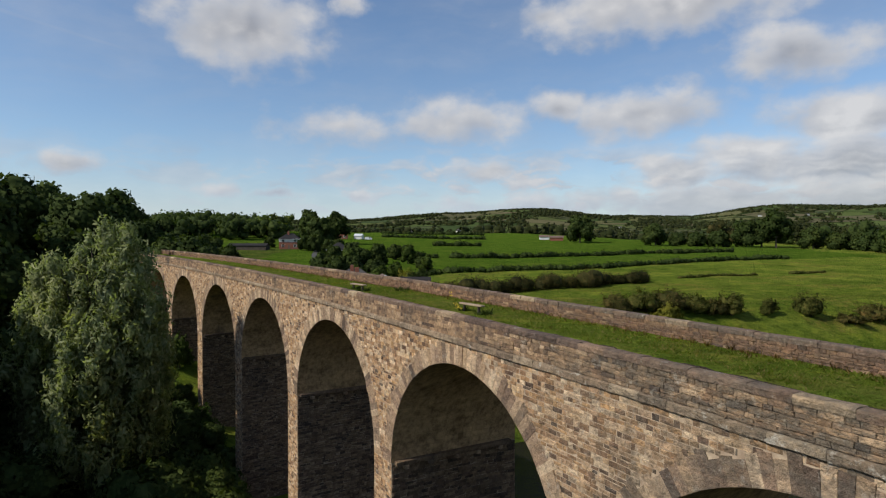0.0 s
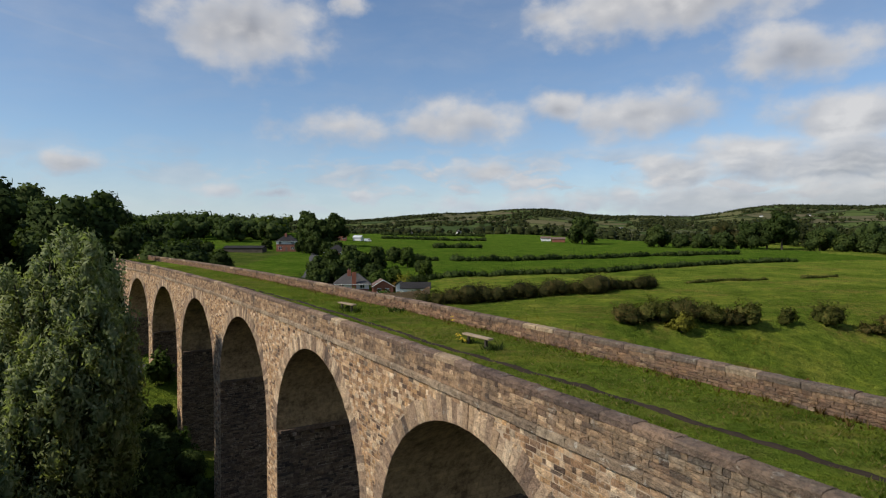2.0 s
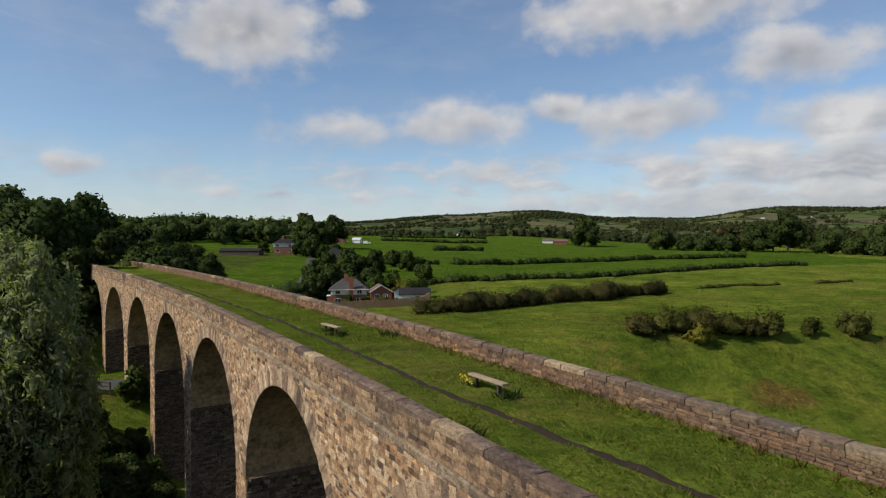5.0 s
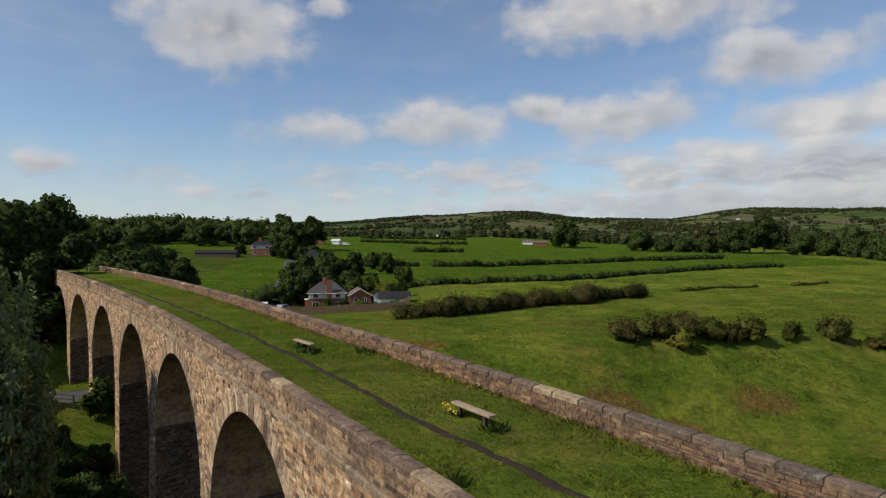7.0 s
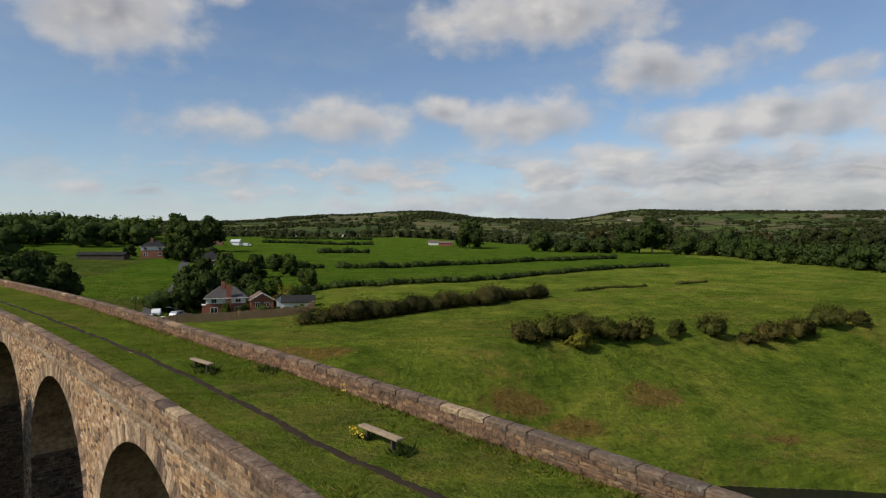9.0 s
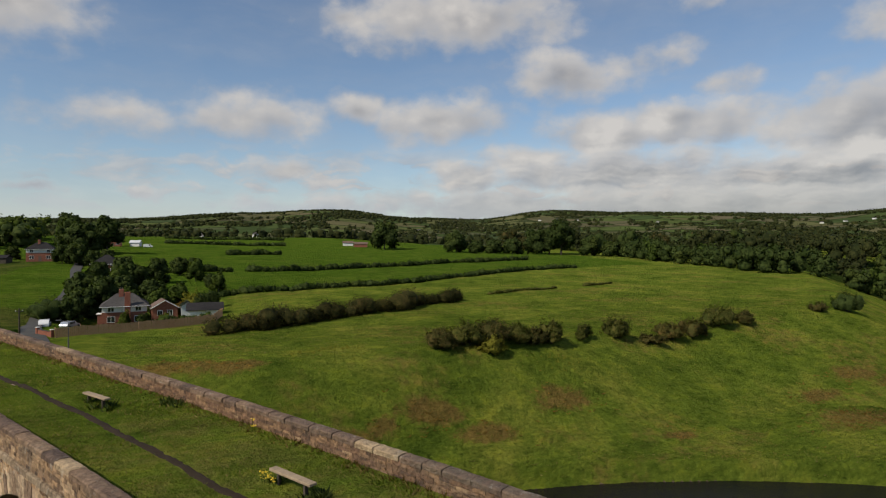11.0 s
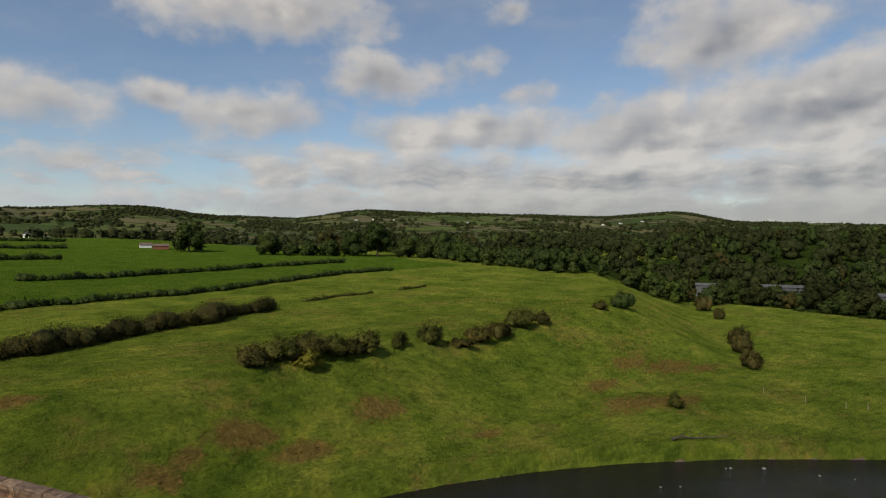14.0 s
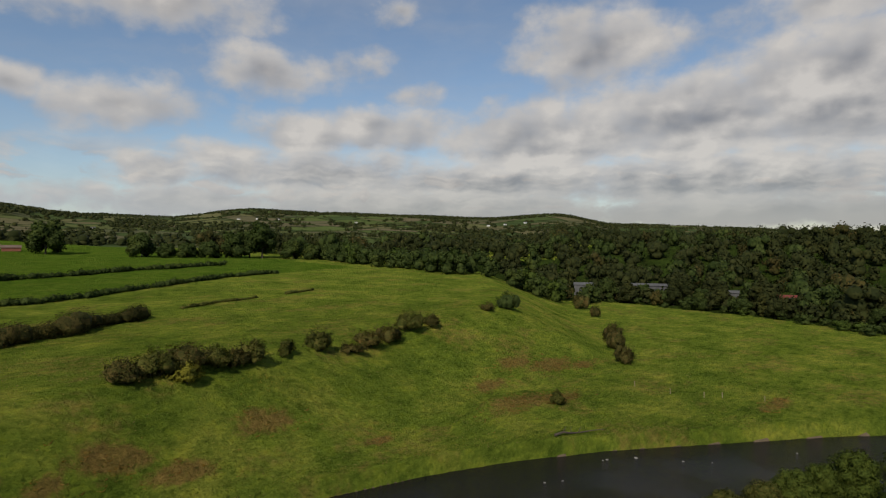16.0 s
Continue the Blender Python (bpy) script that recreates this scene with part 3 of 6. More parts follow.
def pipe(bm, p, q, r0, r1, sides=6):
    """A tapered round bar from p to q."""
    p, q = Vector(p), Vector(q)
    turn = (q - p).to_track_quat("Z", "Y").to_matrix()
    rings = [[bm.verts.new(c + turn @ Vector((r * math.cos(a * math.tau / sides), r * math.sin(a * math.tau / sides), 0))) for a in range(sides)] for c, r in ((p, r0), (q, r1))]
    for i in range(sides):
        bm.faces.new((rings[0][i], rings[0][(i + 1) % sides], rings[1][(i + 1) % sides], rings[1][i]))
    bm.faces.new(rings[0][::-1]), bm.faces.new(rings[1])
    return bm


def thing(name, label, category, x=0.0, y=0.0, z=0.0, turn=0.0, group=""):
    ob = new(name)
    ob.matrix_basis = pose(x, y, z, 0, 0, turn)
    return tagged(ob, label, category, group)


# ---- plan of the viaduct ----
# plan: an easy curve that climbs away; s runs along it, off to its right from the near parapet's inner edge
VX, VY, VH, VK, VZ, VG = 2.760, 21.432, -0.52524, -0.0018235, 20.713, 0.01731
ARCH_AT, PITCH, HALF_SPAN, RISE, CROWN = -10.873, 14.417, 6.20, 6.03, 2.054
OUT, INNER, FAR_IN, FAR_OUT = -0.40, 0.02, 6.80, 7.22
FAR_FACE = 6.95
DECK = -0.92
S0, S1 = -62.0, 110.0
ARCHES = range(-3, 8)
SPRING = -CROWN - RISE


# how far the far parapet strays outwards along s, and how much lower it lies
FAR_STRAY = [(-30, 0.50), (5, 0.46), (10, 0.30), (16, 0.14), (20, 0.0), (28, -0.22), (36, -0.2), (60, 0.0), (120, 0.0)]


def via(s, off, dz):
    h = VH + VK * s
    if off > 5.4:
        stray = between(FAR_STRAY, s) * ease(5.4, 6.7, off)
        off, dz = off + stray, dz - 0.26 * max(0.0, stray)
    x = VX - (math.cos(h) - math.cos(VH)) / VK + off * math.cos(h)
    y = VY + (math.sin(h) - math.sin(VH)) / VK - off * math.sin(h)
    return (x, y, VZ + VG * s + dz)


def via_turn(s):
    """Turns x along the viaduct, y to its left, z up."""
    h = VH + VK * s
    return Matrix(((math.sin(h), -math.cos(h), 0), (math.cos(h), math.sin(h), 0), (VG, 0, 1))).to_4x4()


VIA_LINE = [via(s, OUT, 0)[:2] for s in range(-60, 131, 10)]


# ---- ground ----
def ground_sheet():
    """One sheet from the river to the skyline: rings round the middle of the meadow."""
    cx, cy, turns = 45.0, 80.0, 500
    radii, r = [], 1.2
    while r < 4700:
        radii.append(r)
        r += max(0.55 if 18 < r < 72 else 1.0, 0.016 * r if r < 800 else 0.03 * r)
    verts, tone = [(cx, cy, ground(cx, cy))], []
    for r in radii:
        for k in range(turns):
            a = k * math.tau / turns
            x, y = cx + r * math.cos(a), cy + r * math.sin(a)
            z = land(x, y)
            if r > 500:
                z += min(r - 500, 2000) * 0.006 * noise.fractal((x * 0.003, y * 0.003, 9), 1, 2, 4)
            verts.append((x, y, z))
    faces = [(0, 1 + k, 1 + (k + 1) % turns) for k in range(turns)]
    for i in range(len(radii) - 1):
        for k in range(turns):
            a, b = 1 + i * turns + k, 1 + i * turns + (k + 1) % turns
            faces.append((a, a + turns, b + turns, b))
    for f in faces:
        x = sum(verts[v][0] for v in f) / len(f)
        y = sum(verts[v][1] for v in f) / len(f)
        z = sum(verts[v][2] for v in f) / len(f)
        tone.append(cover_at(x, y, z))
    me = mesh_of("ground", verts, faces, [m_meadow, m_pasture, m_hill, m_floor, m_bank, m_dark_pasture], tone, smooth=True)
    return tagged(new("ground", me), "grassy valley floor with meadows, pastures and distant hills", "ground", kind="structure")


HEDGE_A = [(-3, 117), (5, 121), (18, 129), (28, 134), (50, 149)]
HEDGE_B = [(-40, 168), (4, 177), (24, 181), (42, 186), (78, 208.5), (109, 230), (137, 238)]
HEDGE_C = [(-34, 232), (-7.5, 240), (15, 239), (57, 256), (102, 277), (141, 293)]
HEDGE_D = [(-5, 337), (22, 343)]
HEDGE_E = [(-43, 425), (30, 426)]
HEDGE_F = [(-52, 518), (35, 512)]


def cover_at(x, y, z):
    river = abs(off_line(RIVER, x, y)) - HALF_RIVER
    r = math.hypot(x, y)
    if river < -0.15:
        return 4
    if r > 620:
        return 2
    west = off_line(VIA_LINE, x, y) > 0
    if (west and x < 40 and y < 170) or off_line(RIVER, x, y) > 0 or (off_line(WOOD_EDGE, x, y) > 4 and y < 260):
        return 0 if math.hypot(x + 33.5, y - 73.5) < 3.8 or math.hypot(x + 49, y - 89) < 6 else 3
    if y > 150 and off_line(HEDGE_B, x, y) > 0 and -70 < x < 190:
        return 1
    if x < -30 and y > 120:
        return 5 if y < 285 and x < -36 else 1
    return 0


ground_sheet()


def river():
    verts, faces = [], []
    for i, (x, y) in enumerate(RIVER):
        a, b = RIVER[max(0, i - 1)], RIVER[min(len(RIVER) - 1, i + 1)]
        t = Vector((b[0] - a[0], b[1] - a[1])).normalized()
        for w in (-HALF_RIVER - 2.5, -4, 4, HALF_RIVER + 2.5):
            verts.append((x - t.y * w, y + t.x * w, WATER))
    for i in range(len(RIVER) - 1):
        for k in range(3):
            faces.append((4 * i + k, 4 * i + k + 1, 4 * i + k + 5, 4 * i + k + 4))
    tagged(new("water", mesh_of("water", verts, faces, m_water, smooth=True)), "dark slow river water with small ripples", "river", kind="structure")


river()

# ---- viaduct ----
viaduct = thing("viaduct", "tall curved sandstone railway viaduct with round arches and a grassed deck", "viaduct")


def core():
    """Mortar-bedded core: faces, arch linings, pier sides and deck bed."""
    line = []
    for n in ARCHES:
        c = ARCH_AT + PITCH * n
        line += [(c - HALF_SPAN - (PITCH / 2 - HALF_SPAN) + 0.001, None), (c - HALF_SPAN, None), (c - HALF_SPAN, SPRING)]
        line += [(c - HALF_SPAN * math.cos(a * math.pi / 36), SPRING + RISE * math.sin(a * math.pi / 36)) for a in range(1, 36)]
        line += [(c + HALF_SPAN, SPRING), (c + HALF_SPAN, None), (c + PITCH / 2, None)]
    line = [(S0, None)] + line + [(S1, None)]
    verts, faces, index, uvs = [], [], [], []
    run = 0.0
    for i, (s, dz) in enumerate(line):
        low = -24.0 if dz is None else dz
        if i:
            p = line[i - 1]
            run += math.hypot(s - p[0], low - (-24.0 if p[1] is None else p[1]))
        for off, z in ((OUT, low), (OUT, -1.0), (FAR_FACE, -1.0), (FAR_FACE, low)):
            verts.append(via(s, off, z)), uvs.append((off, run))
    for i in range(len(line) - 1):
        a, b = 4 * i, 4 * i + 4
        if line[i + 1][0] - line[i][0] > 1e-4:
            faces += [(a, b, b + 1, a + 1), (a + 1, b + 1, b + 2, a + 2), (a + 2, b + 2, b + 3, a + 3)]
            index += [0, 0, 0]
        faces.append((a, a + 3, b + 3, b))
        index.append(1 if line[i][1] is not None and line[i + 1][1] is not None else 0)
    me = mesh_of("core", verts, faces, [m_mortar, m_soffit], index, uvs=uvs)
    tagged(under(new("core", me), viaduct), "stone arch linings and mortar bed")
    for name, a, b in (("parapet_core", OUT + 0.05, INNER - 0.05), ("parapet_core", FAR_IN + 0.05, FAR_OUT - 0.03)):
        v, f = [], []
        steps = 90
        for i in range(steps + 1):
            s = S0 + (S1 - S0) * i / steps
            v += [via(s, a, -1.1), via(s, a, -0.1), via(s, b, -0.1), via(s, b, -1.1)]
        for i in range(steps):
            for k in range(3):
                f.append((4 * i + k, 4 * i + k + 4, 4 * i + k + 5, 4 * i + k + 1))
        under(new(name, mesh_of(name, v, f, m_mortar)), viaduct)


core()


def gap_arch(s, dz, grow):
    """Whether a point of the face lies inside an arch grown by so much."""
    n = round((s - ARCH_AT) / PITCH)
    u = abs(s - ARCH_AT - PITCH * n)
    if dz < SPRING:
        return u < HALF_SPAN + (grow if grow < 0.2 else 0.05)
    return (u / (HALF_SPAN + grow)) ** 2 + ((dz - SPRING) / (RISE + grow)) ** 2 < 1


def courses(low, high, r, thin=0.20, thick=0.36):
    rows, z = [], low
    while z < high - 0.12:
        h = r.uniform(thin, thick)
        if z + h > high - 0.1:
            h = high - z
        rows.append((z, z + h))
        z += h
    return rows


def lay(rows, s_from, s_to, r, blocked, short=0.25, long=0.75):
    """Stones (a0, a1, z0, z1) along courses, clear of what is blocked."""
    out = []
    for z0, z1 in rows:
        zm, s = (z0 + z1) / 2, s_from - r.uniform(0, 0.4)
        while s < s_to:
            n = s + r.uniform(short, long)
            a, b = s, n
            s = n
            ca, cb, cm = blocked(a, zm), blocked(b, zm), blocked((a + b) / 2, zm)
            if ca and cb and cm:
                continue
            if ca or cb:
                lo, hi = (a, b) if ca else (b, a)
                for _ in range(8):
                    mid = (lo + hi) / 2
                    lo, hi = (mid, hi) if blocked(mid, zm) else (lo, mid)
                if ca:
                    a = hi
                else:
                    b = hi
            if b - a > 0.07:
                out.append((a, b, z0, z1))
    return out


def stones_mesh(name, stones, place, material, r, proud=(0.001, 0.017), joint=0.003, back=0.02):
    """Joined stones: each has a rough front, chamfered sides and open joints. place(a, z, d): d is how far it stands out."""
    verts, faces = [], []
    for a0, a1, z0, z1 in stones:
        d = r.uniform(*proud)
        j = joint * r.uniform(0.6, 1.5)
        c = min(0.009, (a1 - a0) * 0.12)
        k = len(verts)
        for (a, z) in ((a0 + j, z0 + j), (a1 - j, z0 + j), (a1 - j, z1 - j), (a0 + j, z1 - j)):
            verts.append(place(a, z, -back))
        for (a, z) in ((a0 + j + c, z0 + j + c), (a1 - j - c, z0 + j + c), (a1 - j - c, z1 - j - c), (a0 + j + c, z1 - j - c)):
            verts.append(place(a + r.uniform(-.014, .014), z + r.uniform(-.012, .012), d + r.uniform(-.007, .007)))
        verts.append(place((a0 + a1) / 2 + r.uniform(-.04, .04), (z0 + z1) / 2 + r.uniform(-.03, .03), d + r.uniform(0.0, 0.016)))
        for i in range(4):
            e = (i + 1) % 4
            faces += [(k + i, k + e, k + 4 + e, k + 4 + i), (k + 4 + i, k + 4 + e, k + 8)]
    return mesh_of(name, verts, faces, material)


def variants(name, material, count, r):
    """Rough stones 1 x 1 x 1: x along, z up, front at +y."""
    out = []
    for _ in range(count):
        out.append(stones_mesh(name, [(-0.5, 0.5, -0.5, 0.5)], lambda a, z, d: (a, d * 14, z), material, r, (0.0, 0.03), 0.004, 0.04))
    return out


def pieces(name, stones, place_m, meshes, parent, r):
    for a0, a1, z0, z1 in stones:
        ob = under(new(name, r.choice(meshes)), parent)
        ob.matrix_basis = place_m((a0 + a1) / 2, (z0 + z1) / 2) @ Matrix.Diagonal((a1 - a0 - 0.003, r.uniform(0.012, 0.03), z1 - z0 - 0.003, 1))


STRING_TOP, STRING_LOW = -0.92, -1.18
RING = 0.74


def near_face():
    r = random.Random(11)
    place = lambda s, z, d: via(s, OUT - d, z)
    # parapet above the string course
    up = lay(courses(STRING_TOP, -0.17, r, 0.09, 0.17), -24, S1 - 3, r, lambda s, z: False, 0.16, 0.55)
    # spandrels and piers
    low = lay(courses(-21.0, STRING_LOW, r, 0.11, 0.21), -24, S1 - 3, r, lambda s, z: gap_arch(s, z, RING if z > SPRING else 0.0), 0.14, 0.48)
    low = [q for q in low if VZ + VG * q[0] + q[3] > ground(*via(q[0], OUT, 0)[:2]) - 0.6]
    close = [q for q in low if 3.0 < q[0] < 12.0 and q[2] > -3.6][:300]
    close_up = [q for q in up if 2.0 < q[0] < 12.0][:140]
    away = set(close) | set(close_up)
    rest = [q for q in low + up if q not in away]
    tagged(under(new("masonry", stones_mesh("masonry", [q for q in rest if q[2] < STRING_LOW], place, m_face, r)), viaduct), "coursed buff and soot-dark sandstone", kind="stuff")
    tagged(under(new("masonry", stones_mesh("masonry", [q for q in rest if q[2] > STRING_LOW], place, m_upper, r)), viaduct), "thin coursed sooty parapet stone", kind="stuff")
    set_m = lambda s, z: Matrix.Translation(via(s, OUT, z)) @ via_turn(s)
    pieces("stone", close, set_m, variants("stone", m_face, 8, r), viaduct, r)
    pieces("parapet_stone", close_up, set_m, variants("parapet_stone", m_upper, 8, r), viaduct, r)


near_face()


def far_parapet():
    r = random.Random(12)
    rows = courses(DECK - 0.15, -0.16, r, 0.09, 0.16)
    stones = lay(rows, -24, S1 - 3, r, lambda s, z: False, 0.16, 0.5)
    close = [q for q in stones if 6.0 < q[0] < 18.0][:300]
    away = set(close)
    me = stones_mesh("masonry", [q for q in stones if q not in away], lambda s, z, d: via(s, FAR_IN - d, z), m_parapet, r)
    tagged(under(new("masonry", me), viaduct), "pinkish coursed stone of the far parapet", kind="stuff")
    set_m = lambda s, z: Matrix.Translation(via(s, FAR_IN, z)) @ via_turn(s)
    pieces("parapet_stone", close, set_m, variants("parapet_stone", m_parapet, 8, r), viaduct, r)
    back = lay(courses(-1.0, -0.25, r, 0.16, 0.26), -24, S1 - 3, r, lambda s, z: False, 0.25, 0.7)
    tagged(under(new("masonry", stones_mesh("masonry", back, lambda s, z, d: via(s, FAR_OUT + d, z), m_parapet, r)), viaduct), kind="stuff")
    inner = lay(courses(DECK - 0.15, -0.25, r, 0.16, 0.25), -24, S1 - 3, r, lambda s, z: False, 0.25, 0.65)
    tagged(under(new("masonry", stones_mesh("masonry", inner, lambda s, z, d: via(s, INNER + d * 0.4, z), m_parapet, r)), viaduct), kind="stuff")


far_parapet()


def pier_sides():
    """The rough sides of the piers below the arch springing, seen through the openings; shade is in their colour."""
    r = random.Random(13)
    for n in ARCHES:
        if n < -1:
            continue
        s = ARCH_AT + PITCH * n + HALF_SPAN
        base = min(ground(*via(s, 3, 0)[:2]), ground(*via(s, 0, 0)[:2])) - VZ - VG * s - 0.8
        stones = lay(courses(max(base, -23.5), SPRING - 0.02, r, 0.11, 0.21), OUT + 0.1, FAR_FACE - 0.1, r, lambda a, z: a < OUT + 0.02 or a > FAR_FACE - 0.02, 0.18, 0.6)
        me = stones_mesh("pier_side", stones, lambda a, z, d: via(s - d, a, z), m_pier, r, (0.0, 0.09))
        tagged(under(new("pier_side", me), viaduct), "rough stone pier side with shade in its colour", kind="stuff")
        # springing ledge on corbels, in the same shade-darkened stone
        mid, long = (OUT + FAR_FACE) / 2, FAR_FACE - OUT - 0.3
        at = Matrix.Translation(via(s, mid, SPRING)) @ via_turn(s)
        part("springing_ledge", box(-0.30, -long / 2, -0.13, 0.05, long / 2, 0.09, 0.02), m_pier, viaduct, "projecting springing ledge with shade in its colour", at)
        for k in range(5):
            y = -long / 2 + long * (k + 0.5 + r.uniform(-.15, .15)) / 5
            part("corbel", box(-0.34, y - 0.12, -0.33, 0.05, y + 0.12, -0.132, 0.015), m_arch, viaduct, "", at)


pier_sides()


def arch_rings():
    r = random.Random(14)
    shapes = []
    for _ in range(10):
        bm = bmesh.new()
        inner, outer = 0.5, 0.5 + r.uniform(0.04, 0.066)
        out_len = r.uniform(0.86, 1.14)
        v = []
        for y, c in ((-0.6, 0.0), (0.42, 0.0), (0.5, 0.05)):
            v.append([bm.verts.new((x * (1 - c), y + r.uniform(-.05, .05), z)) for x, z in ((-inner, 0.0 + c * 0.4), (inner, 0.0 + c * 0.4), (outer, out_len - c * 0.4 + r.uniform(-.05, .05)), (-outer, out_len - c * 0.4 + r.uniform(-.05, .05)))])
        for i in range(2):
            for k in range(4):
                e = (k + 1) % 4
                bm.faces.new((v[i][k], v[i][e], v[i + 1][e], v[i + 1][k]))
        bm.faces.new(v[2])
        me = bpy.data.meshes.new("voussoir")
        bmesh.ops.recalc_face_normals(bm, faces=bm.faces)
        bm.to_mesh(me), bm.free()
        me.materials.append(m_arch)
        shapes.append(me)
    for n in ARCHES:
        if n < -1:
            continue
        c, count = ARCH_AT + PITCH * n, 64
        joined = bmesh.new() if n > 4 or n < 1 else None
        for i in range(count):
            a = math.pi * (i + 0.5) / count
            s, dz = c - HALF_SPAN * math.cos(a), SPRING + RISE * math.sin(a)
            lean = Matrix.Rotation(a - math.pi / 2, 4, "Y")
            m = Matrix.Translation(via(s, OUT, dz)) @ via_turn(c) @ lean @ Matrix.Diagonal((0.301, r.uniform(0.03, 0.09), 0.80 * r.uniform(0.74, 1.2), 1))
            if joined is not None:
                k = len(joined.verts)
                joined.from_mesh(r.choice(shapes))
                joined.verts.ensure_lookup_table()
                bmesh.ops.transform(joined, matrix=m, verts=joined.verts[k:])
            else:
                under(new("voussoir", r.choice(shapes)), viaduct).matrix_basis = m
        if joined is not None:
            tagged(part("arch_ring", joined, m_arch, viaduct), kind="stuff")


arch_rings()


def long_stones(name, profile, material, off, side, dz, r, short, long, label, jitter=0.016, s_from=-24):
    """A run of dressed stones with rounded edges along the viaduct; profile is (off, height) round the section."""
    shapes = []
    for _ in range(7):
        verts, faces = [], []
        rows = ((-0.5, 0.995), (-0.49, 1.0), (-0.17, 1.0), (0.17, 1.0), (0.49, 1.0), (0.5, 0.995))
        mid_y = sum(p[0] for p in profile) / len(profile)
        mid_z = sum(p[1] for p in profile) / len(profile)
        for x, k in rows:
            for y, z in profile:
                verts.append((x, mid_y + (y - mid_y) * k + r.uniform(-jitter, jitter), mid_z + (z - mid_z) * k + r.uniform(-jitter, jitter)))
        n = len(profile)
        for i in range(len(rows) - 1):
            for k in range(n):
                e = (k + 1) % n
                faces.append((i * n + k, i * n + e, i * n + n + e, i * n + n + k))
        faces += [tuple(range(n))[::-1], tuple(range((len(rows) - 1) * n, len(rows) * n))]
        shapes.append(mesh_of(name, verts, faces, material))
    s = s_from
    while s < S1 - 3:
        length = r.uniform(short, long)
        ob = under(new(name, r.choice(shapes)), viaduct)
        ob.matrix_basis = Matrix.Translation(via(s + length / 2, off + r.uniform(-.008, .008), dz + r.uniform(-.007, .007))) @ via_turn(s + length / 2) @ Matrix.Diagonal((length - 0.003, side, 1, 1))
        tagged(ob, label)
        s += length


rs = random.Random(15)
CAP = [(-0.245, -0.20), (0.245, -0.20), (0.25, -0.05), (0.21, -0.012), (0.08, 0.006), (-0.08, 0.006), (-0.21, -0.012), (-0.25, -0.05)]
long_stones("coping_stone", CAP, m_coping, (OUT + INNER) / 2, 1, 0.0, rs, 0.9, 1.7, "rounded weathered coping stone", 0.010)
long_stones("coping_stone", CAP, m_coping, (FAR_IN + FAR_OUT) / 2, 1, -0.01, rs, 0.7, 1.5, "rounded weathered coping stone", 0.007)
BAND = [(-0.25, STRING_LOW), (0.03, STRING_LOW), (0.062, STRING_LOW + 0.03), (0.062, STRING_TOP - 0.05), (0.02, STRING_TOP - 0.01), (-0.25, STRING_TOP - 0.005)]
long_stones("string_stone", BAND, m_string, OUT - 0.03, 1, 0.0, rs, 0.9, 1.8, "projecting pale string-course stone")


PATH_OFF = [(-20, 3.9), (0, 3.6), (5.6, 3.38), (10.4, 3.07), (15, 3.14), (20, 3.26), (28, 3.3), (50, 3.0), (110, 2.6)]


def path_mid(s):
    return between(PATH_OFF, s) + 0.05 * math.sin(s * 0.9)


def deck():
    """Turf between the parapets, humped and rough, with a trodden path."""
    verts, faces = [], []
    nu, ns = 36, 420
    for i in range(ns + 1):
        s = -30 + (S1 + 30) * i / ns
        for k in range(nu + 1):
            off = INNER + (FAR_IN - INNER) * k / nu
            mid = path_mid(s)
            dip = -0.07 * math.exp(-((off - mid) / 0.28) ** 2)
            bank = 0.10 * math.exp(-(off - INNER) / 0.5) + 0.16 * math.exp(-(FAR_IN - off) / 0.7)
            rough = 0.06 * noise.fractal((s * 0.9, off * 0.9, 2), 1, 2, 4)
            verts.append(via(s, off, DECK + dip + bank + rough))
    for i in range(ns):
        for k in range(nu):
            a = i * (nu + 1) + k
            faces.append((a, a + nu + 1, a + nu + 2, a + 1))
    tagged(under(new("deck_turf", mesh_of("deck_turf", verts, faces, m_deck, smooth=True)), viaduct), "rough turf deck with a trodden earth path")

    v, f = [], []
    n = 700
    for i in range(n + 1):
        s = -20 + 115 * i / n
        mid = path_mid(s)
        for k in (-1.0, -0.6, 0.0, 0.6, 1.0):
            w = 0.16 + 0.06 * noise.noise((s * 1.1, k, 0)) + 0.07 * noise.noise((s * 4.0, k, 3))
            off = mid + k * w
            rough = 0.06 * noise.fractal((s * 0.9, off * 0.9, 2), 1, 2, 4)
            v.append(via(s, off, DECK + rough - 0.07 * math.exp(-((off - mid) / 0.28) ** 2) + (0.035 if abs(k) < 1 else 0.004)))
    for i in range(n):
        for k in range(4):
            a = 5 * i + k
            f.append((a, a + 5, a + 6, a + 1))
    tagged(under(new("trodden_path", mesh_of("trodden_path", v, f, m_path, smooth=True)), viaduct), "narrow dark trodden earth path")


deck()

# ---- plants ----
def leaf_quads(points, normals, size, r, long=1.0):
    """Small leafy quads at points, roughly facing along normals. Returns verts and faces."""
    n = len(points)
    g = np.random.RandomState(r.randrange(1 << 30))
    nor = normals + g.normal(0, 0.55, (n, 3))
    nor /= np.linalg.norm(nor, axis=1)[:, None] + 1e-9
    t = np.cross(nor, g.normal(0, 1, (n, 3)))
    t /= np.linalg.norm(t, axis=1)[:, None] + 1e-9
    b = np.cross(nor, t)
    sz = size * g.uniform(0.55, 1.35, (n, 1))
    sl = sz * long
    q = np.stack([points - t * sz - b * sl * 0.3, points + b * sl * -1.0, points + t * sz + b * sl * 0.2, points + b * sl], 1).reshape(-1, 3)
    return q, np.arange(4 * n).reshape(-1, 4)


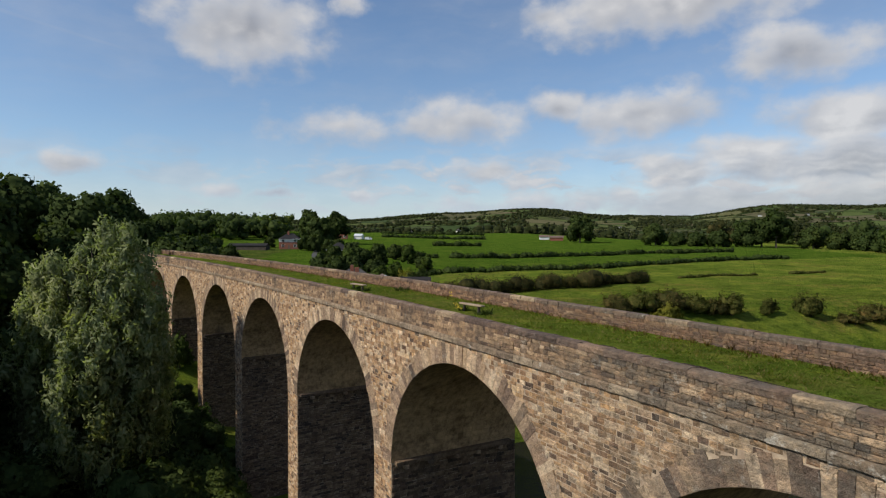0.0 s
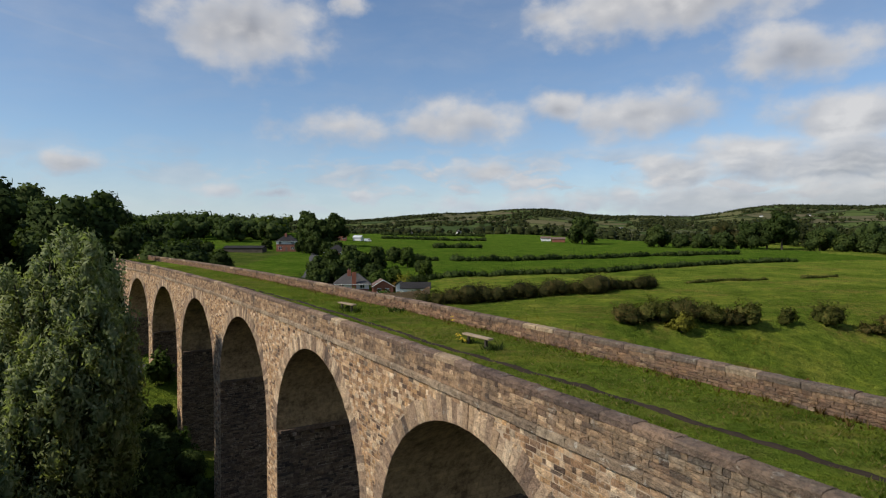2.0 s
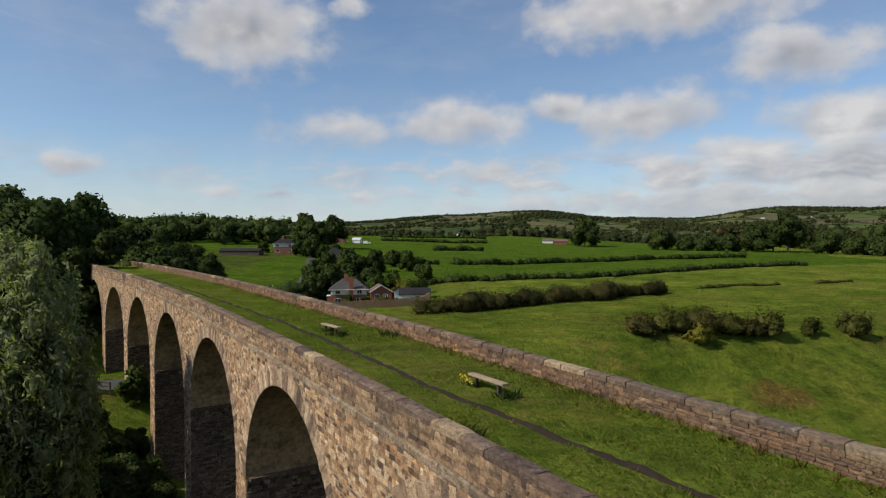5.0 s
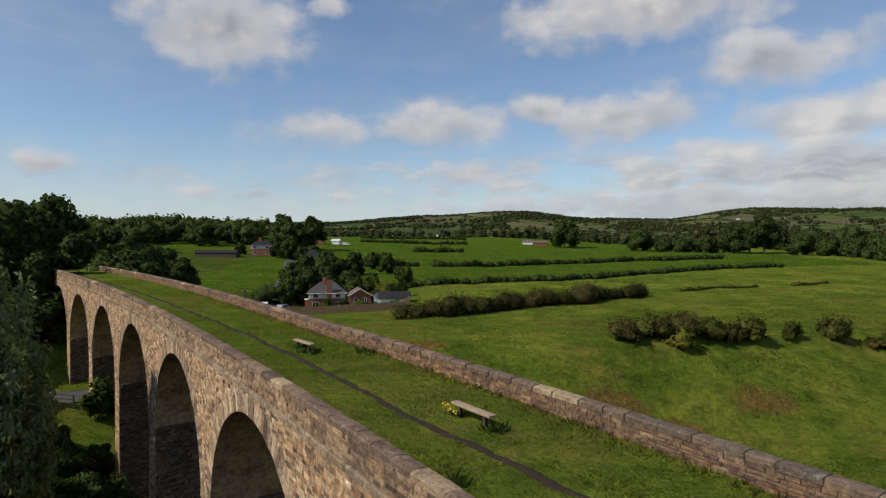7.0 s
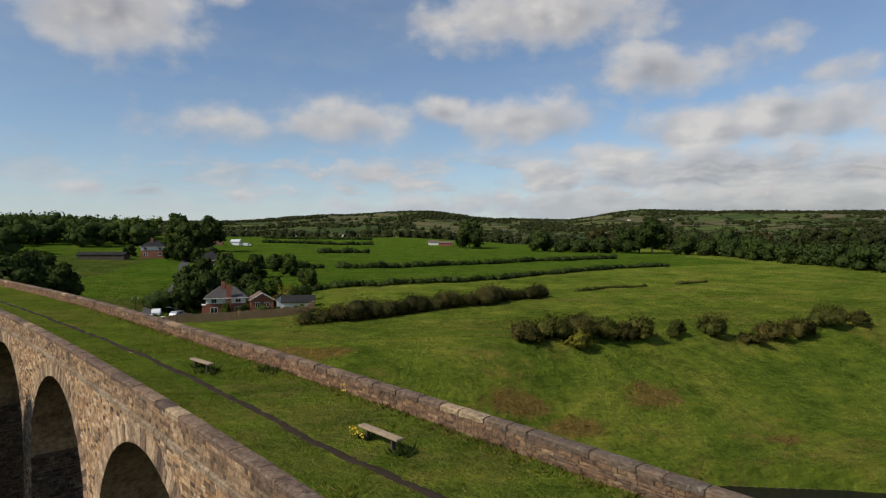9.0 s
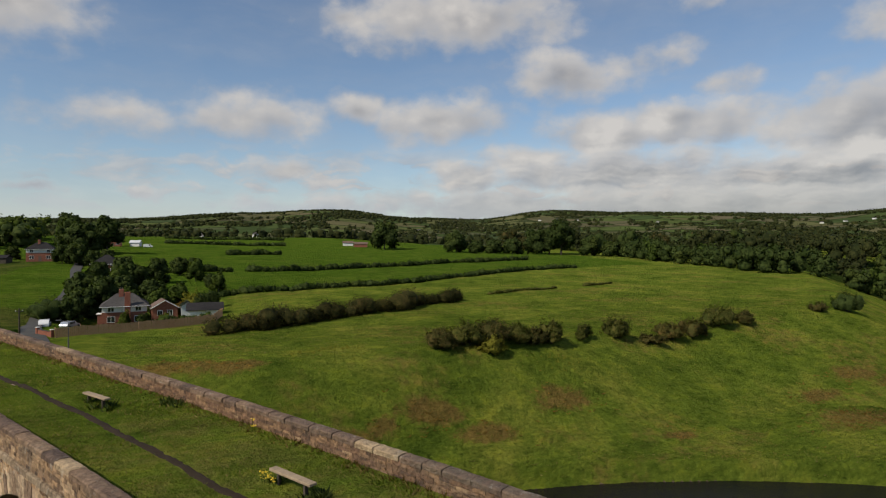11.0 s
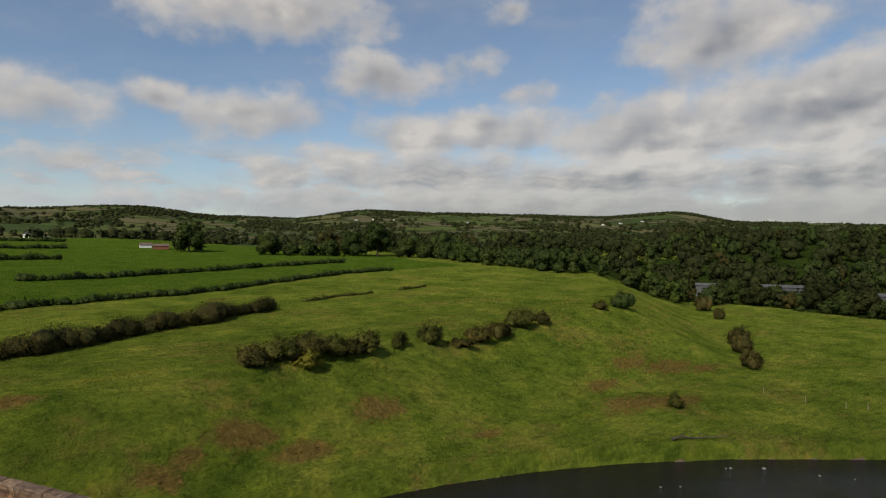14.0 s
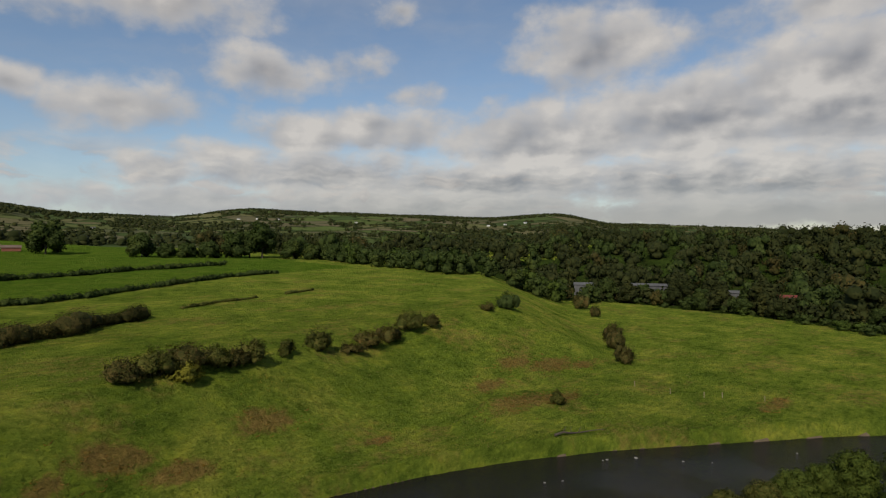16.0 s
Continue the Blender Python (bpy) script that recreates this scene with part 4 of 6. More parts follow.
def soft_normals(verts, lobes, up=0.25):
    """Normals that follow the crown's swelling, not each leaf."""
    v, L = np.asarray(verts, float), np.asarray(lobes, float)
    near = np.empty(len(v), int)
    for i in range(0, len(v), 4000):
        d = ((v[i:i + 4000, None, :] - L[None, :, :3]) / np.stack([L[:, 3], L[:, 3], L[:, 4]], 1)[None])
        near[i:i + 4000] = (d * d).sum(2).argmin(1)
    n = (v - L[near, :3]) / np.stack([L[near, 3], L[near, 3], L[near, 4]], 1)
    mid = L[:, :3].mean(0)
    whole = v - mid
    whole /= np.linalg.norm(whole, axis=1)[:, None] + 1e-6
    n = n / (np.linalg.norm(n, axis=1)[:, None] + 1e-6) + 0.5 * whole + (0, 0, up)
    g = np.random.RandomState(5)
    n += np.repeat(g.normal(0, 0.48, (len(v) // 4 + 1, 3)), 4, axis=0)[:len(v)]
    return n / (np.linalg.norm(n, axis=1)[:, None] + 1e-6)


def blob_cloud(lobes, count, r, rough=0.25, inner=0.25):
    """Points and outward normals on the skins of overlapping ellipsoids."""
    g = np.random.RandomState(r.randrange(1 << 30))
    area = np.array([l[3] * l[4] for l in lobes])
    pick = g.choice(len(lobes), count, p=area / area.sum())
    d = g.normal(0, 1, (count, 3))
    d /= np.linalg.norm(d, axis=1)[:, None]
    L = np.array(lobes)[pick]
    rad = np.stack([L[:, 3], L[:, 3], L[:, 4]], 1)
    depth = 1 - inner * g.uniform(0, 1, (count, 1)) ** 2 + rough * 0.5 * g.normal(0, 0.5, (count, 1)).clip(-1, 1)
    bumps = 1 + 0.10 * np.sin(d[:, :1] * 7 + L[:, :1]) * np.sin(d[:, 1:2] * 8 + L[:, 1:2] * 2) + 0.08 * np.sin(d[:, 2:3] * 11 + L[:, 2:3])
    p = L[:, :3] + d * rad * depth * bumps
    keep = p[:, 2] > 0.15
    return p[keep], d[keep]


def ball(x, y, z, rx, rz, seed, rings=6, sides=9):
    verts, faces = [(x, y, z + rz)], []
    for i in range(1, rings):
        a = math.pi * i / rings
        for k in range(sides):
            b = math.tau * k / sides
            w = 1 + 0.22 * noise.noise((math.sin(a) * math.cos(b) * 2 + seed, math.sin(a) * math.sin(b) * 2, math.cos(a) * 2))
            verts.append((x + rx * w * math.sin(a) * math.cos(b), y + rx * w * math.sin(a) * math.sin(b), z + rz * w * math.cos(a)))
    verts.append((x, y, z - rz))
    for k in range(sides):
        faces.append((0, 1 + k, 1 + (k + 1) % sides))
        last = 1 + (rings - 2) * sides
        faces.append((len(verts) - 1, last + (k + 1) % sides, last + k))
    for i in range(rings - 2):
        for k in range(sides):
            a, b = 1 + i * sides + k, 1 + i * sides + (k + 1) % sides
            faces.append((a, a + sides, b + sides, b))
    return verts, faces


def crown_data(lobes, leaves, size, r, core=0.80, long=1.0, inner=0.25, rough=0.25):
    """A crown: dense dark inside and many leaf sprays on its skin."""
    V, F = [], []
    for i, (x, y, z, rx, rz) in enumerate(lobes):
        v, f = ball(x, y, z, rx * core, rz * core, i * 3.7 + r.random() * 50)
        k = len(V)
        V += v
        F += [tuple(k + q for q in w) for w in f]
    p, d = blob_cloud(lobes, leaves, r, rough, inner)
    q, f = leaf_quads(p, d, size, r, long)
    k = len(V)
    V += q.tolist()
    F += (f + k).tolist()
    return V, F


def tree_lobes(height, width, r, count=9, low=0.25):
    """Lobes of a broad-leaved crown, its base at z = 0."""
    lobes = [(0, 0, height * 0.62, width * 0.36, height * 0.30)]
    for i in range(count):
        a, u = i * 2.4 + r.uniform(-.4, .4), (i + 0.5) / count
        z = height * (low + 0.15 + (0.78 - low) * u)
        reach = width * 0.5 * (1 - (u - 0.3) ** 2 * 1.3) * r.uniform(0.5, 0.8)
        rad = width * r.uniform(0.18, 0.27) * (1.1 - 0.3 * u)
        lobes.append((reach * math.cos(a), reach * math.sin(a), min(z, height - rad * 0.8), rad, rad * r.uniform(0.75, 1.0)))
    return lobes


def trunk_mesh(height, width, lobes, r):
    bm = bmesh.new()
    base = 0.022 * height + 0.08
    pipe(bm, (0, 0, -0.6), (0, 0, height * 0.25), base, base * 0.8, 8)
    pipe(bm, (0, 0, height * 0.25), (0.1, 0.05, height * 0.62), base * 0.8, base * 0.35, 7)
    for x, y, z, rx, rz in lobes[1:]:
        pipe(bm, (0, 0, height * r.uniform(0.2, 0.4)), (x * 0.8, y * 0.8, z), base * 0.4, base * 0.1, 5)
    return bm


def make_tree(name, label, height, width, leaves, size, leaf, r, group="", count=9, low=0.25, core=0.80, long=1.0):
    t = thing(name, label, "tree", group=group)
    lobes = tree_lobes(height, width, r, count, low)
    part("trunk", trunk_mesh(height, width, lobes, r), m_bark, t)
    V, F = crown_data(lobes, leaves, size, r, core, long)
    under(new("crown", mesh_of("crown", V, F, leaf, normals=soft_normals(V, lobes))), t)
    return t


def put_copies(ob, places, first=True, sink=0.0):
    """Moves a thing to the first place and copies it to the rest: x, y, scale, turn."""
    for i, (x, y, k, a) in enumerate(places):
        m = pose(x, y, land(x, y) - sink, 0, 0, a)
        if i == 0:
            ob.matrix_basis = m @ Matrix.Diagonal((k, k, k, 1))
        else:
            c = copy_thing(ob, m)
            c.scale = (k, k, k * rng.uniform(0.92, 1.1))


rt = random.Random(21)
WOOD = "trees of the wood beside the viaduct"
near_kinds = [make_tree("tree", "tall dense broad-leaved tree in the riverside wood", 17, 11, 2800, 0.42, m_leaf_dark, rt, WOOD, 11),
              make_tree("tree", "wide dark green broad-leaved tree in the riverside wood", 15, 13, 2800, 0.44, m_leaf_dark, rt, WOOD, 12),
              make_tree("tree", "mid-green broad-leaved tree with a rounded crown", 14, 10, 2600, 0.40, m_leaf, rt, WOOD, 10)]
# the wood west of the viaduct
near_places = [[], [], []]
tries = 0
while sum(len(p) for p in near_places) < 34 and tries < 4000:
    tries += 1
    x, y = rt.uniform(-150, -16), rt.uniform(16, 150)
    off = off_line(VIA_LINE, x, y)
    az = math.degrees(math.atan2(x, y - 2))
    if off < 9 or abs(off_line(RIVER, x, y)) < 14 or az > -24 - (0 if y < 60 else 2):
        continue
    if abs(off_line(LANE, x, y)) < 8:
        continue
    if any(math.hypot(x - q[0], y - q[1]) < 6.5 for p in near_places for q in p):
        continue
    if math.hypot(x + 33, y - 58) < 9 or (-46 < x < -24 and 52 < y < 72) or (-75 < x < -33 and 46 < y < 80):
        continue
    near_places[rt.randrange(3)].append((x, y, rt.uniform(0.75, 1.1) * (1.1 if off > 30 else 0.9), rt.uniform(0, 360)))
near_places = [[q for q in p if math.hypot(q[0] + 28, q[1] - 49) > 10] for p in near_places]
for ob, pl in zip(near_kinds, near_places):
    put_copies(ob, pl)

# the pale willow in front of the arches
WILLOW_FOOT = land(-27.9, 48.8) - 0.3


def willow():
    r = random.Random(5)
    t = thing("willow_tree", "tall pale grey-green willow in front of the arches", "tree")
    lobes = []
    # a broad mound of drooping sprays on several stems: stem x, y, top and reach
    for ax, ay, top, wide, n in ((0.6, 0.4, 16.8, 4.6, 90), (-2.8, -1.2, 14.6, 3.6, 46), (2.6, -1.6, 13.4, 3.2, 40), (-5.4, 1.6, 13.6, 2.6, 30), (1.0, -3.6, 10.6, 3.2, 34)):
        for i in range(n):
            u = ((i + r.random()) / n) ** 0.85
            swell = math.sqrt(max(0.03, 1 - ((u - 0.36) / 0.66) ** 2)) if u > 0.36 else 0.72 + 0.28 * u / 0.36
            a, reach = i * 2.39996 + ax, wide * swell * math.sqrt(r.uniform(0.25, 1.0))
            rad = r.uniform(0.6, 1.15) * (1.2 - 0.45 * u)
            lobes.append((ax + reach * math.cos(a), ay + reach * math.sin(a), top * (0.24 + 0.74 * u) - 0.3 * reach, rad, rad * r.uniform(1.2, 1.7)))
    part("trunk", trunk_mesh(17, 10, lobes[::5], r), m_bark, t)
    V, F = crown_data(lobes, 78000, 0.066, r, 0.45, 3.0, 0.55, 0.7)
    under(new("crown", mesh_of("crown", V, F, m_leaf_willow, normals=soft_normals(V, lobes))), t)
    t.matrix_basis = pose(-27.9, 49.2, WILLOW_FOOT) @ Matrix.Diagonal((1.0, 1.0, (24.4 - WILLOW_FOOT) / 15.9, 1))


willow()


def hedge(name, label, line, width, tall, leaf, r, size=0.2, density=26, gaps=0.0):
    """A hedge: one rambling crown along a line of corners."""
    lobes, total = [], 0.0
    for (ax, ay), (bx, by) in zip(line, line[1:]):
        length = math.hypot(bx - ax, by - ay)
        total += length
        u = 0.0
        while u < length:
            x, y = ax + (bx - ax) * u / length + r.uniform(-.25, .25) * width, ay + (by - ay) * u / length + r.uniform(-.25, .25) * width
            k = r.uniform(0.6, 1.15) * (1 + 0.6 * noise.noise((x * 0.13, y * 0.13, 7)))
            if noise.noise((x * 0.09, y * 0.09, 4)) > gaps - 0.62:
                lobes.append((x, y, land(x, y) + tall * 0.42 * k, width * 0.55 * k, tall * 0.55 * k))
            u += width * 0.34
    t = thing(name, label, "hedge")
    share = max(8, math.ceil(len(lobes) / 9))
    runs = [[]]
    for l in lobes:
        last = runs[-1][-1] if runs[-1] else None
        if last and (len(runs[-1]) >= share or math.hypot(l[0] - last[0], l[1] - last[1]) > 0.7 * (l[3] + last[3])):
            runs.append([])
        runs[-1].append(l)
    for run in runs:
        hedge_section(run, int(density * total * width * tall * len(run) / len(lobes)), size, leaf, r, t)
    return t


def hedge_section(lobes, n, size, leaf, r, parent):
    V, F = [], []
    for i, l in enumerate(lobes):
        v, f = ball(l[0], l[1], l[2], l[3] * 0.7, l[4] * 0.7, i * 1.7, 5, 7)
        k = len(V)
        V += v
        F += [tuple(k + q for q in w) for w in f]
    g = np.random.RandomState(r.randrange(1 << 30))
    L = np.array(lobes)[g.choice(len(lobes), n)]
    d = g.normal(0, 1, (n, 3))
    d /= np.linalg.norm(d, axis=1)[:, None]
    p = L[:, :3] + d * np.stack([L[:, 3], L[:, 3], L[:, 4]], 1) * (g.uniform(0.68, 1.05, (n, 1)) + 0.32 * g.uniform(0, 1, (n, 1)) ** 3)
    q, f = leaf_quads(p, d, size, r, 1.3)
    k = len(V)
    V += q.tolist()
    F += (f + k).tolist()
    under(new("hedge_section", mesh_of("hedge_section", V, F, leaf, normals=soft_normals(V, lobes, 0.5))), parent)


rh = random.Random(31)
hedge("hedge", "thick overgrown hawthorn hedge between two meadows", HEDGE_A, 3.9, 3.5, m_leaf_hedge, rh, 0.1, 34, 0.1)
hedge("hedge", "low broken field hedge beside the cattle pasture", HEDGE_B, 2.0, 1.9, m_leaf_dark, rh, 0.17, 16, 0.12)
hedge("hedge", "trimmed dark field hedge", HEDGE_C, 2.4, 2.3, m_leaf_dark, rh, 0.2, 12)
hedge("hedge", "short trimmed field hedge", HEDGE_D, 2.5, 3.0, m_leaf_dark, rh, 0.3, 6)
hedge("hedge", "low hedge across the upper pasture", HEDGE_E, 2.2, 2.4, m_leaf_dark, rh, 0.35, 5)
hedge("hedge", "low hedge at the top of the pasture", HEDGE_F, 2.2, 2.4, m_leaf_dark, rh, 0.4, 5)
hedge("hedge", "thin straggling remains of a field hedge", [(62, 158), (72, 161), (88, 169), (99, 171.5), (112, 176)], 1.2, 0.8, m_leaf_olive, rh, 0.14, 30, 0.36)


def bush(label, x, y, wide, tall, leaf, r, leaves=6400, size=0.085):
    """A thorny bush: arching twigs from a few stems, thick with leaves, loose at the edge."""
    t = thing("bush", label, "bush", x, y, land(x, y) - 0.1, r.uniform(0, 360))
    heads = [(0.0, 0.0, 0.9)]
    for i in range(max(3, int(wide * 1.3))):
        a, d = i * 2.4 + r.uniform(-.5, .5), wide * 0.5 * r.uniform(0.3, 0.72)
        heads.append((d * math.cos(a), d * math.sin(a), r.uniform(0.5, 1.0)))
    bm = bmesh.new()
    for hx, hy, k in heads:
        pipe(bm, (hx * 0.3, hy * 0.3, -0.2), (hx * 0.9, hy * 0.9, tall * 0.55 * k), 0.07, 0.025, 5)
    part("stems", bm, m_bark, t)
    lobes = [(hx, hy, tall * 0.42 * k, wide * 0.15, tall * 0.34 * k) for hx, hy, k in heads]
    V, F = [], []
    for i, l in enumerate(lobes):
        v, f = ball(*l, i * 2.7 + x, 5, 7)
        k = len(V)
        V += v
        F += [tuple(k + q for q in w) for w in f]
    g = np.random.RandomState(r.randrange(1 << 30))
    per = max(20, leaves // 190)
    pts, out = [], []
    for _ in range(190):
        hx, hy, k = heads[g.randint(len(heads))]
        d = g.normal(0, 1, 3)
        d[2] = abs(d[2]) * 1.1 - 0.25
        d /= np.linalg.norm(d)
        reach = np.array([wide * 0.27, wide * 0.27, tall * 0.60 * k]) * (0.62 + 0.75 * g.uniform(0, 1) ** 1.6)
        root, tip = np.array([hx, hy, tall * 0.36 * k]), np.array([hx, hy, tall * 0.36 * k]) + d * reach
        tip[2] = max(0.12, tip[2])
        u = g.uniform(0.35, 1.0, per)[:, None]
        spray = root + (tip - root) * u + np.array([0, 0, 0.10 * tall]) * (u - u * u) + g.normal(0, 1, (per, 3)) * (0.05 * wide * (1.2 - 0.7 * u))
        pts.append(spray)
        out.append(np.repeat(d[None], per, axis=0))
    pts, out = np.concatenate(pts), np.concatenate(out)
    keep = pts[:, 2] > 0.08
    q, f = leaf_quads(pts[keep], out[keep], size, r, 1.6)
    k = len(V)
    V += q.tolist()
    F += (f + k).tolist()
    under(new("foliage", mesh_of("foliage", V, F, leaf, normals=soft_normals(V, [(0, 0, tall * 0.3, wide * 0.5, tall * 0.5)] + lobes, 0.35))), t)
    return t


rb = random.Random(41)
HAW = "olive-brown hawthorn bush standing in the meadow"
for x, y, w, h, leaf in [(27.3, 94, 5.6, 4.0, m_leaf_haw), (31.5, 95, 6, 4.6, m_leaf_olive), (36, 96, 6.5, 5.0, m_leaf_haw), (40.2, 96, 5, 4.2, m_leaf_olive), (43.6, 96.3, 3.6, 3.2, m_leaf_haw), (46.4, 97, 4.2, 4.8, m_leaf_olive)]:
    bush(HAW, x, y, w, h * 0.86, leaf, rb)
bush("light green bush at the front of the hawthorn clump", 34.6, 92.8, 4.0, 3.3, m_leaf_yellow, rb)
bush("small pale olive bush standing apart in the meadow", 53.6, 99.5, 3, 3.0, m_leaf_olive, rb)
bush("round green hawthorn bush standing alone", 61.8, 101.3, 5.0, 4.7, m_leaf_olive, rb)
for x, y, w, h, leaf in [(75, 104, 6, 4.2, m_leaf_haw), (81.5, 105.5, 6, 4.6, m_leaf_haw), (89.5, 108.5, 7, 5.6, m_leaf_olive), (96.5, 108, 5, 3.6, m_leaf_haw), (69, 101.5, 4.5, 2.0, m_leaf_haw)]:
    bush(HAW, x, y, w, h * 0.86, leaf, rb)
bush("dark thorn bush on the meadow crest", 131, 113, 7, 5.5, m_leaf_dark, rb)
bush("low thorn bush on the meadow crest", 122.5, 113, 4, 2.6, m_leaf_haw, rb)
bush("small bush among rusty bracken", 92.5, 72.6, 3.2, 3.0, m_leaf_olive, rb)
for x, y, w, h in [(137, 82, 5.5, 6), (152, 92.5, 6.5, 7), (165, 100, 6, 6.5)]:
    bush("dark olive hedge bush on the bank edge", x, y, w, h, m_leaf_haw, rb)
bush("small bush at the foot of the bank", 213, 132, 5, 5, m_leaf_haw, rb)
bush("round bush at the meadow corner", 233, 150.5, 8, 8, m_leaf_haw, rb)

# ---- middle distance trees ----
rf = random.Random(51)
FIELD = "trees in the fields"
field_kinds = [make_tree("tree", "broad green field tree", 13, 12, 2600, 0.48, m_leaf_dark, rf, FIELD, 10, 0.12),
               make_tree("tree", "tall dark field tree", 16, 11, 2000, 0.55, m_leaf_dark, rf, FIELD, 10, 0.15),
               make_tree("tree", "rounded dark green tree", 10, 11, 1800, 0.5, m_leaf_dark, rf, FIELD, 9, 0.1)]
field_places = [[(91, 400, 1.5, 0), (129, 366, 1.1, 50), (174, 345, 1.3, 130), (198, 322, 1.0, 40), (214, 310, .9, 10)],
                [(187, 338, 1.45, 20), (181, 342, 1.2, 200), (-62, 300, 1.1, 0), (-70, 318, 1.2, 60), (-58, 330, 1.2, 100), (-50, 112, .85, 30), (-44, 108, .8, 90), (-58, 122, .9, 10)],
                [(160, 350, 1.1, 0), (150, 356, 1.0, 60), (140, 360, .9, 100), (206, 314, 1.0, 70), (222, 302, 1.1, 20), (-42, 104, .7, 0)]]
for ob, pl in zip(field_kinds, field_places):
    put_copies(ob, pl, sink=1.5)


def wood(name, label, spots, leaf, r, leaves=160, size=0.9, side=4):
    """Many far trees in one: x, y, height, width."""
    V, F = [], []
    pts, nor, core_out = [], [], []
    for i, (x, y, h, w) in enumerate(spots):
        z = land(x, y)
        lobes = [(x, y, z + h * 0.46, w * 0.42, h * 0.52), (x, y, z + h * 0.2, w * 0.46, h * 0.3)]
        for k in range(side):
            a = k * 1.6 + i
            lobes.append((x + w * 0.3 * math.cos(a), y + w * 0.3 * math.sin(a), z + h * r.uniform(0.3, 0.75), w * 0.27, h * 0.26))
        for j, l in enumerate(lobes):
            v, f = ball(l[0], l[1], l[2], l[3] * 0.62, l[4] * 0.62, i + j * 2.3, 4 if side else 3, 6 if side else 5)
            k = len(V)
            V += v
            F += [tuple(k + q for q in t) for t in f]
            core_out += [((p[0] - l[0]) / l[3], (p[1] - l[1]) / l[3], (p[2] - l[2]) / l[4] + 0.2) for p in v]
        g = np.random.RandomState(r.randrange(1 << 30))
        L = np.array(lobes)[g.choice(len(lobes), leaves)]
        d = g.normal(0, 1, (leaves, 3))
        d[:, 2] = np.abs(d[:, 2]) - 0.45
        d /= np.linalg.norm(d, axis=1)[:, None]
        pts.append(L[:, :3] + d * np.stack([L[:, 3], L[:, 3], L[:, 4]], 1) * g.uniform(0.68, 1.06, (leaves, 1)))
        nor.append(d)
    q, f = leaf_quads(np.concatenate(pts), np.concatenate(nor), size, r)
    k = len(V)
    V += q.tolist()
    F += (f + k).tolist()
    out = np.repeat(np.concatenate(nor) + (0, 0, 0.3), 4, axis=0)
    return tagged(new(name, mesh_of(name, V, F, leaf, normals=core_out + out.tolist())), label, "wood", kind="stuff")


def scatter(count, box_, test, tall, wide, r, apart=7):
    out, tries = [], 0
    cells = {}
    while len(out) < count and tries < count * 12:
        tries += 1
        x, y = r.uniform(box_[0], box_[2]), r.uniform(box_[1], box_[3])
        if not test(x, y):
            continue
        c = (int(x // apart), int(y // apart))
        if any(math.hypot(x - q[0], y - q[1]) < apart for i in (-1, 0, 1) for j in (-1, 0, 1) for q in cells.get((c[0] + i, c[1] + j), ())):
            continue
        h = r.uniform(*tall)
        out.append((x, y, h, h * r.uniform(*wide)))
        cells.setdefault(c, []).append((x, y))
    return out


rw = random.Random(61)
SHEDS = [(284, 178.5), (300, 146.5), (296, 112.3), (297, 85.2)]


def clear_of_sheds(x, y):
    """Not on the sheds in the wood."""
    return all(math.hypot(x - a, y - b) > 11 for a, b in SHEDS)



def mixed_wood(label, spots, leaves, size, side=4, choice=(0, 0, 0, 0, 0, 1, 1, 2), dark=None):
    """A wood of three kinds of trees, dark, mid and light green."""
    kinds = [[], [], [], []]
    for q in spots:
        kinds[rw.choice(choice)].append(q)
    # a clouded wood has the shade in its leaf colours, mid kind too
    for q, leaf, word in zip(kinds, (dark or m_leaf_dark, m_leaf_dark if dark else m_leaf, m_leaf_light, m_leaf_hedge), ("dark green", "mid-green", "light green", "brownish olive")):
        if q:
            wood("wood", word + " trees of the " + label, q, leaf, rw, leaves, size, side)


# wooded rise left of the lane
mixed_wood("wood on the rise behind the viaduct", scatter(470, (-330, 130, -62, 520), lambda x, y: x < -72 - 0.22 * (y - 250) * (1 if y > 330 else 0.2) and not (-128 < x < -60 and 175 < y < 330), (9, 15), (0.9, 1.25), rw, 6), 110, 0.85)
# wood beyond the lower meadow, leaf colours darkened for cloud shade
mixed_wood("wooded hillside beyond the river meadow", scatter(800, (150, -150, 640, 420), lambda x, y: off_line(WOOD_EDGE, x, y) > 16 and not (x < 262 and off_line(FOOT, x, y) > -8 and y < 200) and clear_of_sheds(x, y), (7, 19), (0.6, 1.05), rw, 7.5) + scatter(70, (200, 0, 330, 210), lambda x, y: 7 < off_line(WOOD_EDGE, x, y) < 30 and clear_of_sheds(x, y), (5, 9), (0.8, 1.15), rw, 6.5), 300, 0.55, 4, (0, 0, 0, 0, 0, 0, 0, 0, 1, 1, 3), m_leaf_clouded)
mixed_wood("tree line along the meadow crest", scatter(60, (178, 150, 262, 330), lambda x, y: abs(off_line([(262, 166), (228, 180), (205, 200), (215, 300)], x, y)) < 9, (8, 13), (0.7, 1.0), rw, 6), 380, 0.45, 4, (0, 0, 0, 1))
# small trees and scrub at the wood's edge
mixed_wood("scrub at the meadow edge", scatter(80, (150, -80, 290, 190), lambda x, y: -1 < off_line(WOOD_EDGE, x, y) < 8 and y < 170, (2, 4.5), (1.1, 1.6), rw, 4), 300, 0.26, 4, (0, 0, 1))


